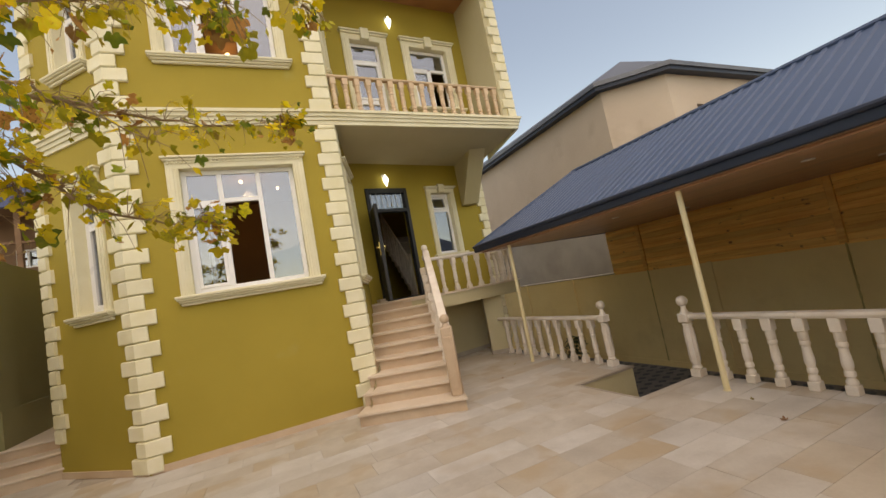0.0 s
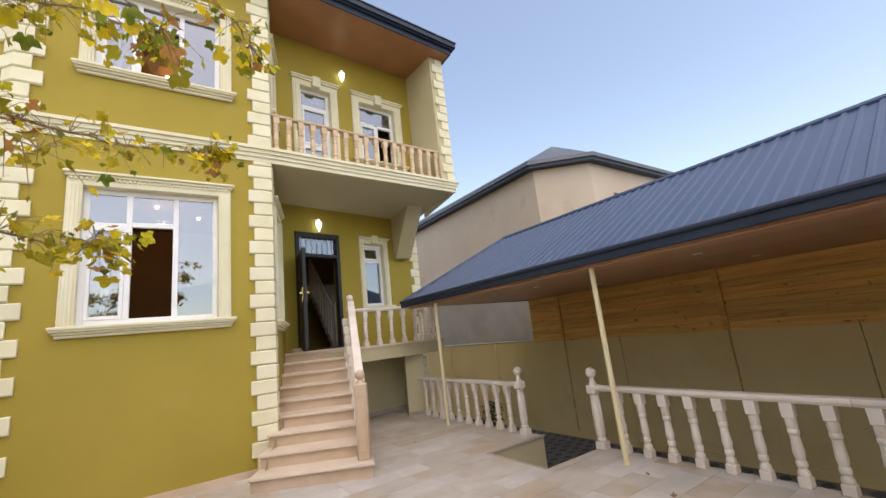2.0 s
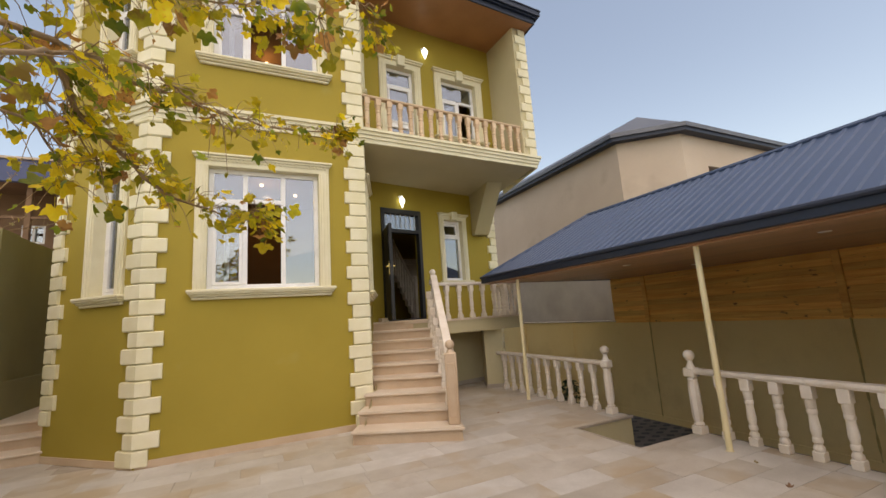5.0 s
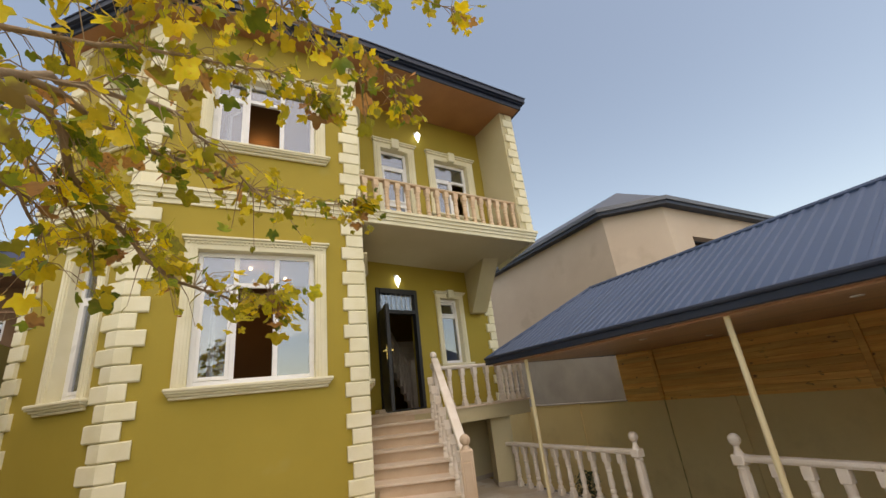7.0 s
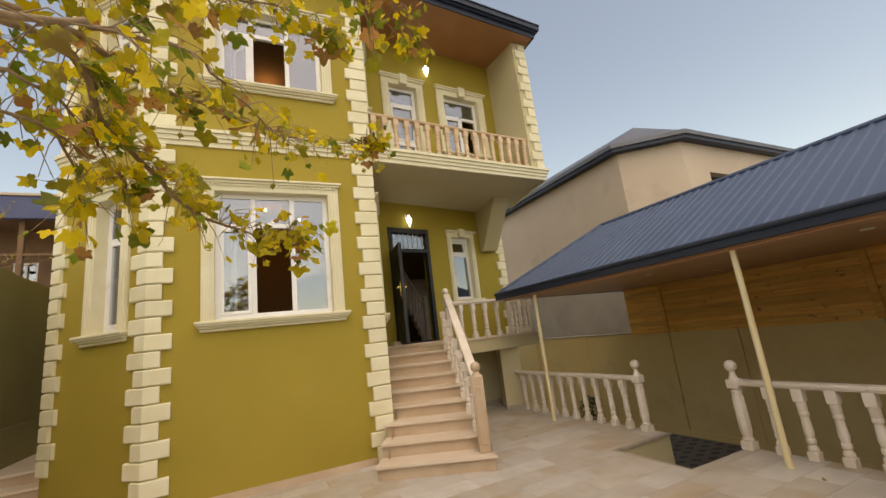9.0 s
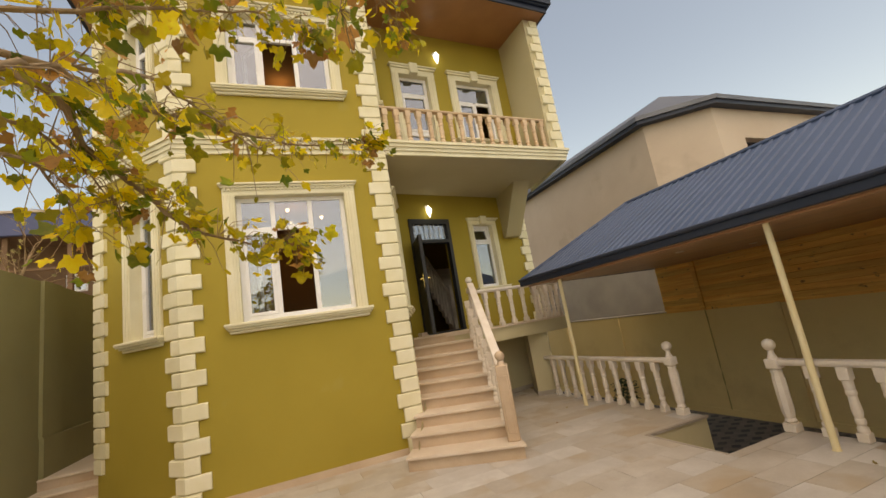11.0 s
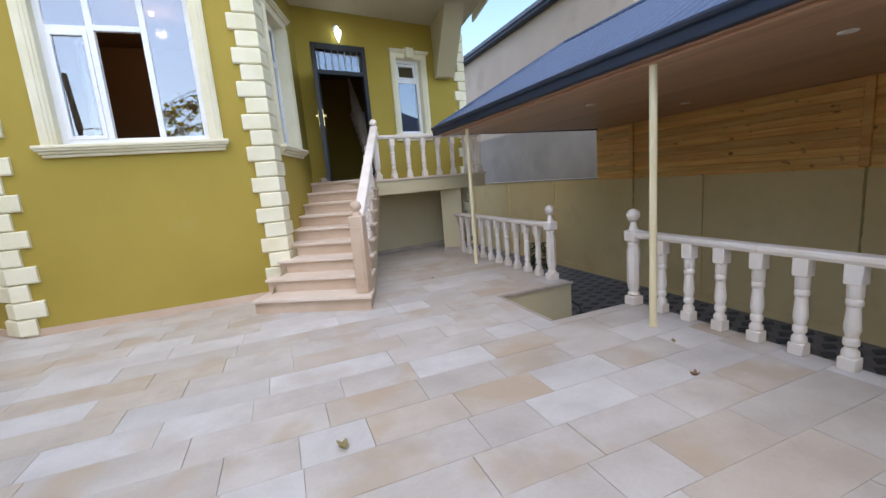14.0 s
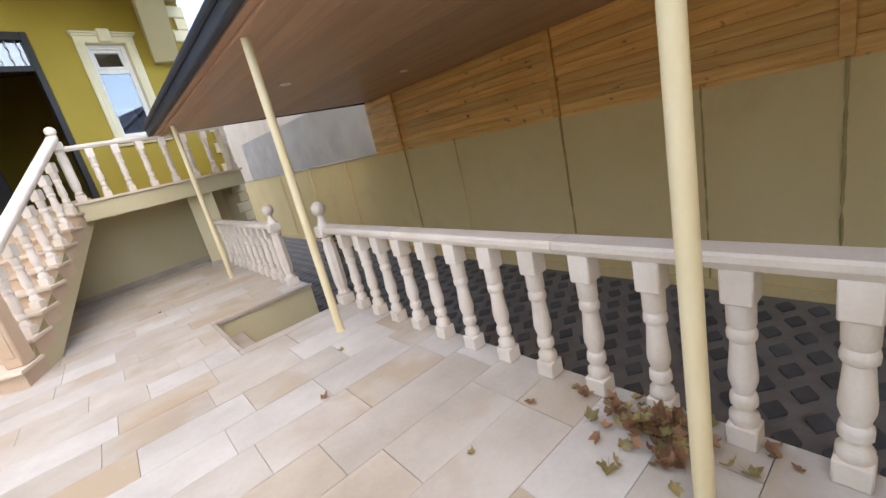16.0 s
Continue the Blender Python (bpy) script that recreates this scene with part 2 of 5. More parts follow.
def box(bm, x0, x1, y0, y1, z0, z1, m=None, bevel=0.0):
    ret = bmesh.ops.create_cube(bm, size=1.0)
    vs = ret["verts"]
    for v in vs:
        v.co = Vector((x0 + (v.co.x + 0.5) * (x1 - x0), y0 + (v.co.y + 0.5) * (y1 - y0), z0 + (v.co.z + 0.5) * (z1 - z0)))
        if m is not None:
            v.co = m @ v.co
    if bevel:
        es = list({e for v in vs for e in v.link_edges})
        bmesh.ops.bevel(bm, geom=es, offset=bevel, segments=1, affect="EDGES")


def prism(bm, pts, z0, z1, m=None):
    """An upright prism over a level outline."""
    lo = [bm.verts.new((m or Matrix()) @ Vector((p[0], p[1], z0))) for p in pts]
    hi = [bm.verts.new((m or Matrix()) @ Vector((p[0], p[1], z1))) for p in pts]
    n = len(pts)
    bm.faces.new(lo[::-1])
    bm.faces.new(hi)
    for k in range(n):
        bm.faces.new((lo[k], lo[(k + 1) % n], hi[(k + 1) % n], hi[k]))


def side_prism(bm, pts, y0, y1, m=None):
    """A prism over an outline in x and z, from y0 to y1."""
    m = m or Matrix()
    lo = [bm.verts.new(m @ Vector((p[0], y0, p[1]))) for p in pts]
    hi = [bm.verts.new(m @ Vector((p[0], y1, p[1]))) for p in pts]
    n = len(pts)
    bm.faces.new(lo)
    bm.faces.new(hi[::-1])
    for k in range(n):
        bm.faces.new((lo[k], hi[k], hi[(k + 1) % n], lo[(k + 1) % n]))


def lathe(bm, profile, segs=12, m=None):
    m = m or Matrix()
    rings = []
    for r, z in profile:
        rings.append([bm.verts.new(m @ Vector((r * math.cos(2 * math.pi * k / segs), r * math.sin(2 * math.pi * k / segs), z))) for k in range(segs)])
    for a, b in zip(rings, rings[1:]):
        for k in range(segs):
            bm.faces.new((a[k], a[(k + 1) % segs], b[(k + 1) % segs], b[k]))
    bm.faces.new(rings[0][::-1])
    bm.faces.new(rings[-1])


def tube(bm, pts, r, segs=8):
    """A round bar along a line of points."""
    pts = [Vector(p) for p in pts]
    rings = []
    for k, p in enumerate(pts):
        d = (pts[min(k + 1, len(pts) - 1)] - pts[max(k - 1, 0)]).normalized()
        q = d.to_track_quat("Z", "Y")
        rr = r[k] if isinstance(r, (list, tuple)) else r
        rings.append([bm.verts.new(p + q @ Vector((rr * math.cos(2 * math.pi * j / segs), rr * math.sin(2 * math.pi * j / segs), 0))) for j in range(segs)])
    for a, b in zip(rings, rings[1:]):
        for k in range(segs):
            bm.faces.new((a[k], a[(k + 1) % segs], b[(k + 1) % segs], b[k]))
    bm.faces.new(rings[0][::-1])
    bm.faces.new(rings[-1])


def wall_boxes(bm, m, length, t, z0, z1, openings):
    """A wall of thickness t behind the line of m, with square openings (x0, x1, z0, z1)."""
    xs = sorted({0.0, length, *(o[0] for o in openings), *(o[1] for o in openings)})
    for xa, xb in zip(xs, xs[1:]):
        mid = (xa + xb) / 2
        cuts = sorted((o[2], o[3]) for o in openings if o[0] < mid < o[1])
        z = z0
        for c0, c1 in cuts:
            if c0 - z > 1e-4:
                box(bm, xa, xb, 0, t, z, c0, m)
            z = c1
        if z1 - z > 1e-4:
            box(bm, xa, xb, 0, t, z, z1, m)
    bmesh.ops.remove_doubles(bm, verts=bm.verts[:], dist=1e-4)

# ---- plan ----
LAND = 1.575                                   # landing height, nine risers
A0, A1 = (-1.27, 6.74), (1.72, 6.76)           # bay front
C0 = (-2.58, 8.0)                             # bay's outer corner
D0, D1 = (2.35, 8.75), (5.93, 9.478)           # entrance wall
U0, U1 = (2.40, 7.765), (5.75, 8.06)           # balcony's back wall
S0, S1 = (1.72, 6.76), (5.63, 7.045)           # balcony's front edge
L1 = (-2.58, 13.5)
BAND0, BAND1 = 4.64, 4.88
EAVE = 8.0
RAIL_X, POST_X, WALL_X, LANE_Z = 5.02, 4.66, 8.45, -1.05
PIT = (4.0, 4.97, 3.80, 4.86)

MA, MB, MC, MD, MU, MS, ML = line(A0, A1), line(A1, D0), line(C0, A0), line(D0, D1), line(U0, U1), line(S0, S1), line(L1, C0)
LA, LB, LC, LD, LU, LS, LL = [math.dist(p, q) for p, q in ((A0, A1), (A1, D0), (C0, A0), (D0, D1), (U0, U1), (S0, S1), (L1, C0))]

# ---- ground and yard ----
bm = bmesh.new()
px0, px1, py0, py1 = PIT
for x0, x1, y0, y1 in ((-9, px0, -9, 30), (px0, 5.08, -9, py0), (px0, 5.08, py1, 30)):
    box(bm, x0, x1, y0, y1, -1.6, -0.009)
ground = part("ground", bm, JOINT)
tagged(ground, "mortar bed under the stone paved courtyard", "ground", kind="structure")

pavement = thing("pavement", "pale beige stone slab paving of the courtyard", "pavement", (0, 0, 0), kind="structure")

bm = bmesh.new()
box(bm, 3.5, 400, -400, 400, LANE_Z - 0.3, LANE_Z - 0.012)
lane = part("lane", bm, LANE)
tagged(lane, "sunken lane paved in grey with dark diamond pavers", "lane", kind="structure")
bm = bmesh.new()
for x0, x1, y0, y1 in ((-400, -9, -400, 400), (-9, 3.5, 30, 400), (-9, 3.5, -400, -9)):
    box(bm, x0, x1, y0, y1, -0.4, -0.1)
tagged(part("ground_beyond", bm, CONCRETE), "plain ground beyond the courtyard walls", "ground", kind="structure")

# boundary wall beside the lane, with its joint strips
bm = bmesh.new()
box(bm, WALL_X, WALL_X + 0.2, -8, 30, LANE_Z - 0.2, 1.17)
boundary = part("wall_boundary", bm, YARDWALL)
tagged(boundary, "beige rendered boundary wall with dark vertical joints", "wall", kind="structure")
bm = bmesh.new()
box(bm, WALL_X - 0.02, WALL_X + 0.22, 8.06, 30, 1.172, 1.20, None, 0.006)
part("coping", bm, CONCRETE, boundary)
bm = bmesh.new()
box(bm, WALL_X - 0.025, WALL_X - 0.002, -8, 30, LANE_Z - 0.02, LANE_Z + 0.12)
part("skirting", bm, YARDWALL, boundary)
for y, w in ((7.06, 0.022), (3.45, 0.03), (1.79, 0.02), (0.72, 0.03), (-0.7, 0.02)):
    bm = bmesh.new()
    tube(bm, [(WALL_X - 0.008 - 0.001 * math.sin(k * 2.3 + y), y + 0.002 * math.sin(k * 1.7 + y), LANE_Z + 0.1 + k * (2.2 / 12)) for k in range(13)], w * 0.55, 6)
    part("joint_strip", bm, STRIP, boundary)
for y in (5.6, 9.7, 12.0, 14.5):
    bm = bmesh.new()
    box(bm, WALL_X - 0.03, WALL_X - 0.002, y - 0.05, y + 0.05, LANE_Z, 1.168, None, 0.006)
    part("pilaster", bm, YARDWALL, boundary)

bm = bmesh.new()
box(bm, 9.15, 9.35, 3.5, 20.0, LANE_Z, 2.75)
tagged(part("wall_concrete", bm, CONCRETE), "bare grey concrete wall behind the boundary wall", "wall", kind="structure")

# retaining wall of the courtyard, along the lane and round the stair pit
bm = bmesh.new()
box(bm, px0 - 0.012, px0 - 0.002, py0, py1, -1.05, -0.03)
box(bm, px0, 5.082, py1 - 0.012, py1 - 0.002, -1.05, -0.03)
box(bm, px0, 5.082, py0 + 0.002, py0 + 0.012, -1.05, -0.03)
box(bm, 5.082, 5.092, -8, py0, -1.05, -0.03)
box(bm, 5.082, 5.092, py1, 20, -1.05, -0.03)
tagged(part("wall_retaining", bm, BEIGE), "beige rendered retaining wall round the stair pit", "wall", kind="structure")
bm = bmesh.new()
box(bm, px0 - 0.001, px0 + 0.035, py0, py1, -0.03, 0.005, None, 0.003)
box(bm, px0 + 0.036, 5.10, py1 - 0.035, py1 + 0.001, -0.03, 0.005, None, 0.003)
tagged(part("trim_pit", bm, TREADGREY), "grey stone edging of the stair pit", "trim", kind="structure")
lane_steps = thing("lane_steps", "short flight of stone steps down to the lane", "stairs", (4.5, 4.3, LANE_Z))
for k in range(5):
    bm = bmesh.new()
    box(bm, px0 + 0.002 + 0.24 * k, px0 + 0.24 * (k + 1) + 0.002, py0 + 0.014, py1 - 0.014, LANE_Z - 0.01, -0.2 - 0.175 * k, None, 0.008)
    part("step", bm, TREADGREY, lane_steps)

# left side passage: three steps up, platform, wall
side_steps = thing("side_steps", "three stone steps up to the side passage", "stairs", (-3.5, 8.5, 0))
for k in range(3):
    y = 8.0 + 0.36 * k
    bm = bmesh.new()
    box(bm, -3.55, -2.42 if k == 0 else -2.59, y, y + 0.5 if k < 2 else 14, 0.16 * k, 0.16 * (k + 1) - 0.035)
    part("riser", bm, STEP, side_steps)
    bm = bmesh.new()
    box(bm, -3.55, -2.40 if k == 0 else -2.59, y - 0.03, y + 0.4 if k < 2 else 14, 0.16 * (k + 1) - 0.035, 0.16 * (k + 1), None, 0.01)
    part("tread", bm, TREAD, side_steps)
bm = bmesh.new()
box(bm, -3.85, -3.55, -9, 30, -0.2, 3.42)
box(bm, -3.55, -3.49, 8.75, 30, 0.45, 1.05)
for y in (9.0, 12.2):
    box(bm, -3.55, -3.50, y - 0.28, y + 0.28, 1.05, 3.42)
side_wall = part("wall_side", bm, DULLWALL)
tagged(side_wall, "olive grey side boundary wall with a low plinth", "wall", kind="structure")
# unseen wall added behind the camera, to close the yard and its reflections
bm = bmesh.new()
box(bm, -9, 12, -7.3, -7.0, -0.2, 2.6)
tagged(part("wall_rear", bm, YARDWALL), "plain added wall closing the unseen end of the yard", "wall", kind="structure")

# gate wall at the south end of the railing
bm = bmesh.new()
wall_boxes(bm, line((2.2, -1.1), (5.05, -0.575)), 2.9, -0.35, -0.05, 2.33, [])
gate_wall = part("wall_gate", bm, YARDWALL)
tagged(gate_wall, "cream rendered wall with two dark plates", "wall", kind="structure")
MG = line((5.05, -0.575), (2.2, -1.1))
bm = bmesh.new()
box(bm, 0.0, 2.9, -0.02, -0.002, 0.0, 0.08, MG)
part("skirting", bm, STEP, gate_wall)

# ---- house ----
house = thing("house", "olive green two-storey house with cream stone trim", "house", (1.5, 8.5, 0))
WIN_A, WIN_AU = (0.72, 2.28, 2.185, 4.0), (0.74, 2.30, 5.73, 7.06)
WIN_B, WIN_BU = (0.48, 1.33, 2.12, 4.02), (0.36, 0.86, 5.73, 7.06)
WIN_C, WIN_CU = (0.82, 1.33, 2.18, 4.0), (0.82, 1.33, 5.73, 7.06)
DOOR, WIN_D = (0.27, 1.325, LAND, 4.09), (1.98, 2.57, 2.44, 3.96)
DOOR_U, WIN_U = (0.15, 0.82, 4.95, 6.93), (1.48, 2.42, 5.52, 6.93)
for m, ln, z0, z1, ops in ((MA, LA, -0.05, EAVE, [WIN_A, WIN_AU]), (MB, LB, -0.05, EAVE, [WIN_B, WIN_BU]), (MC, LC, -0.05, EAVE, [WIN_C, WIN_CU]),
                           (MD, LD, -0.05, BAND0 + 0.05, [DOOR, WIN_D]), (MU, LU, BAND1, EAVE, [DOOR_U, WIN_U]), (ML, LL, -0.05, EAVE, [])):
    bm = bmesh.new()
    wall_boxes(bm, m, ln, 0.28, z0, z1, ops)
    part("wall", bm, OLIVE, house)
# short return that closes the balcony's back wall against the bay
bm = bmesh.new()
box(bm, -0.40, 0.0, 0.0, 0.28, BAND1, EAVE, MU)
part("wall", bm, OLIVE, house)
# right flank and back
bm = bmesh.new()
wall_boxes(bm, line(D1, (6.3, 13.5)), 4.04, 0.28, -0.05, EAVE, [])
part("wall", bm, OLIVE, house)
bm = bmesh.new()
wall_boxes(bm, line((6.3, 13.5), L1), 8.72, 0.28, -0.05, EAVE, [])
part("wall", bm, OLIVE, house)
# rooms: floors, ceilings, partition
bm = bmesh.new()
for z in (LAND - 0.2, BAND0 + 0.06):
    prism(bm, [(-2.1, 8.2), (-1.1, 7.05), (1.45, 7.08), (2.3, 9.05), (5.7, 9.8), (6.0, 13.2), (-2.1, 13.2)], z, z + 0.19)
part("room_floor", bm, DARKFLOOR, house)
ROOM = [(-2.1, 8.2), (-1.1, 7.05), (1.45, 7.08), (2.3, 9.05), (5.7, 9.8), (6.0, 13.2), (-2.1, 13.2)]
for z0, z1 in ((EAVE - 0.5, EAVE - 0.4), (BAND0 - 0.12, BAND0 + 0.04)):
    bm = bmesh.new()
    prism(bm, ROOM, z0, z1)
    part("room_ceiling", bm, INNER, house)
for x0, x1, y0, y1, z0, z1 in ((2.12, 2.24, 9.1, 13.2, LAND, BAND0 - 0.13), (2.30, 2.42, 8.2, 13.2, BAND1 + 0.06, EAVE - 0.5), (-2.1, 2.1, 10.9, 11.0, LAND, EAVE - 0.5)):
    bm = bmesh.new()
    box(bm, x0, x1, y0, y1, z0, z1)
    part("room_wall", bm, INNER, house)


def offset_line(pts, off):
    """A level line of points moved to the right of its way by off, mitred."""
    out = []
    for k, p in enumerate(pts):
        ns = []
        for a, b in ((k - 1, k), (k, k + 1)):
            if a >= 0 and b < len(pts):
                d = Vector((pts[b][0] - pts[a][0], pts[b][1] - pts[a][1])).normalized()
                ns.append(Vector((d.y, -d.x)))
        n = sum(ns, Vector((0, 0)))
        n = n / len(ns)
        out.append(Vector(p) + n * (off / n.length_squared))
    return out


def band(bm, pts, off0, off1, z0, z1):
    a, b = offset_line(pts, off0), offset_line(pts, off1)
    for k in range(len(pts) - 1):
        prism(bm, [a[k], b[k], b[k + 1], a[k + 1]], z0, z1)


FRONT = [L1, C0, A0, A1, S1, (5.98, 8.9)]
# balcony slab, brackets and stringcourse
bm = bmesh.new()
prism(bm, [(1.70, 6.77), (5.61, 7.055), (5.93, 9.5), (2.3, 9.0)], BAND0 + 0.03, BAND1)
part("balcony_slab", bm, BEIGE, house)
for z0, z1, o in ((BAND0, BAND0 + 0.07, 0.03), (BAND0 + 0.07, BAND0 + 0.13, 0.055), (BAND0 + 0.13, BAND1 - 0.05, 0.08), (BAND1 - 0.05, BAND1, 0.11)):
    bm = bmesh.new()
    band(bm, FRONT, -0.01, o, z0, z1)
    part("stringcourse", bm, CREAM, house)
bm = bmesh.new()
side_prism(bm, [(0, BAND0 + 0.03), (0, 3.60), (0.22, 3.60), (1.2, BAND0 + 0.03)], -0.2, 0.2, line((5.40, 9.365), (5.18, 7.4)))
part("bracket", bm, BEIGE, house)
# balcony pier
bm = bmesh.new()
box(bm, 3.63, LS, 0.0, 1.35, BAND1, EAVE, MS)
part("wall", bm, BEIGE, house)
# soffit, eaves and roof
bm = bmesh.new()
prism(bm, [(-2.88, 7.85), (-1.41, 6.43), (1.75, 6.44), (5.75, 6.755), (6.1, 13.6), (-2.88, 13.6)], EAVE - 0.045, EAVE)
part("soffit", bm, BROWNSOFFIT, house)
EV = [(-2.90, 13.6), (-2.90, 7.85), (-1.42, 6.41), (1.75, 6.42), (5.77, 6.735), (6.12, 13.6)]
for z0, z1, o0, o1 in ((EAVE - 0.06, EAVE + 0.05, -0.03, 0.0), (EAVE + 0.05, EAVE + 0.09, -0.03, 0.05), (EAVE + 0.09, EAVE + 0.20, -0.03, 0.10), (EAVE + 0.20, EAVE + 0.225, -0.03, 0.12)):
    bm = bmesh.new()
    band(bm, EV, o0, o1, z0, z1)
    part("gutter" if o1 > 0.06 else "fascia", bm, NAVYTRIM, house)
bm = bmesh.new()
base = [bm.verts.new((*p, EAVE + 0.2)) for p in EV]
top = [bm.verts.new((x, y, EAVE + 1.5)) for x, y in ((0.0, 11.5), (0.0, 9.6), (0.2, 9.4), (1.8, 9.4), (3.4, 9.6), (3.4, 11.5))]
for k in range(6):
    bm.faces.new((base[k], base[(k + 1) % 6], top[(k + 1) % 6], top[k]))
bm.faces.new(top)
part("roof", bm, NAVY, house)


def quoins(corner, p_prev, p_next, z0, z1, flip=0, long=0.26, short=0.16):
    """Alternating long and short blocks round a corner of the walls p_prev-corner-corner-p_next."""
    c = Vector(corner)
    d1, d2 = (Vector(p_prev) - c).normalized(), (Vector(p_next) - c).normalized()
    n1, n2 = Vector((-d1.y, d1.x)), Vector((d2.y, -d2.x))
    h = 0.2065
    n = math.ceil((z1 - z0) / h - 0.2)
    for k in range(n):
        la, lb = (long, short) if (k + flip) % 2 else (short, long)
        t = 0.045
        oc = c + (n1 + n2) * (t / (1 + n1.dot(n2)))
        pts = [c + d1 * la, c + d1 * la + n1 * t, oc, c + d2 * lb + n2 * t, c + d2 * lb, c]
        mid = oc - (n1 + n2) * 0.014
        ins = [c + d1 * la, c + d1 * (la - 0.014) + n1 * (t - 0.014), mid, c + d2 * (lb - 0.014) + n2 * (t - 0.014), c + d2 * lb, c]
        bm = bmesh.new()
        za, zb = z0 + h * k + 0.004, min(z0 + h * (k + 1), z1) - 0.004
        rings = [[bm.verts.new((p.x, p.y, z)) for p in q] for q, z in ((ins, za), (pts, za + 0.016), (pts, zb - 0.016), (ins, zb))]
        bm.faces.new(rings[0][::-1])
        bm.faces.new(rings[3])
        for a, b in zip(rings, rings[1:]):
            for j in range(6):
                bm.faces.new((a[j], a[(j + 1) % 6], b[(j + 1) % 6], b[j]))
        part("quoin_block", bm, QUOIN, house)


for z0, z1, flip in ((0.02, BAND0, 1), (BAND1, EAVE - 0.06, 0)):
    quoins(A0, C0, A1, z0, z1, flip, 0.265, 0.15)
    quoins(A1, A0, D0, z0, z1, 1 - flip, 0.31, 0.235)
    quoins(C0, L1, A0, z0 + 0.46 if z0 < 1 else z0, z1, flip)
quoins(S1, S0, (5.98, 8.9), BAND1, EAVE - 0.06)
quoins(D1, D0, (6.3, 13.5), 0.06, BAND0)
# stone skirting along the foot of the bay
for m, ln in ((MA, LA), (MC, LC)):
    bm = bmesh.new()
    box(bm, 0.02, ln - 0.02, -0.018, 0.0, 0.0, 0.09, m)
    part("skirting", bm, STEP, house)


def trim(m, o, side=0.19, top=0.19, sill=True, dentils=False, keystone=False, foot=0.0):
    """Moulded stone surround of the opening o, with a cornice and a sill."""
    u0, u1, z0, z1 = o
    for a, b in ((u0 - side, u0), (u1, u1 + side)):
        bm = bmesh.new()
        box(bm, a, b, -0.035, 0.0, z0, z1, m)
        box(bm, a + side * 0.12, b - side * 0.12, -0.05, -0.034, z0, z1, m, 0.006)
        box(bm, a + side * 0.36, b - side * 0.36, -0.062, -0.049, z0, z1, m, 0.005)
        part("jamb_moulding", bm, CREAM, house)
    bm = bmesh.new()
    box(bm, u0 - side, u1 + side, -0.036, 0.0, z1, z1 + top * 0.6, m)
    box(bm, u0 - side - 0.02, u1 + side + 0.02, -0.075, 0.0, z1 + top * 0.6, z1 + top * 0.8, m, 0.006)
    box(bm, u0 - side - 0.045, u1 + side + 0.045, -0.105, 0.0, z1 + top * 0.8, z1 + top, m, 0.008)
    if dentils:
        u = u0 - side + 0.02
        while u < u1 + side - 0.03:
            box(bm, u, u + 0.03, -0.06, -0.03, z1 + top * 0.38, z1 + top * 0.6, m)
            u += 0.055
    part("cornice", bm, CREAM, house)
    if keystone:
        bm = bmesh.new()
        mid = (u0 + u1) / 2
        box(bm, mid - 0.09, mid + 0.09, -0.12, -0.0, z1 - 0.01, z1 + top + 0.04, m, 0.012)
        part("keystone", bm, CREAM, house)
    if sill:
        bm = bmesh.new()
        box(bm, u0 - side - 0.065, u1 + side + 0.065, -0.13, 0.0, z0 - 0.042, z0, m, 0.01)
        box(bm, u0 - side - 0.05, u1 + side + 0.05, -0.115, 0.0, z0 - 0.064, z0 - 0.042, m, 0.006)
        box(bm, u0 - side - 0.03, u1 + side + 0.03, -0.088, 0.0, z0 - 0.096, z0 - 0.064, m, 0.012)
        box(bm, u0 - side - 0.01, u1 + side + 0.01, -0.055, 0.0, z0 - 0.135, z0 - 0.096, m, 0.012)
        part("sill", bm, CREAM, house)
    # plastered reveal
    bm = bmesh.new()
    r = 0.008
    for a, b in ((u0, u0 + r), (u1 - r, u1)):
        box(bm, a, b, -0.03, 0.16, z0, z1, m)
    box(bm, u0 + r, u1 - r, -0.03, 0.16, z1 - r, z1, m)
    box(bm, u0 + r, u1 - r, -0.03, 0.16, z0, z0 + r, m)
    part("reveal", bm, CREAM, house)


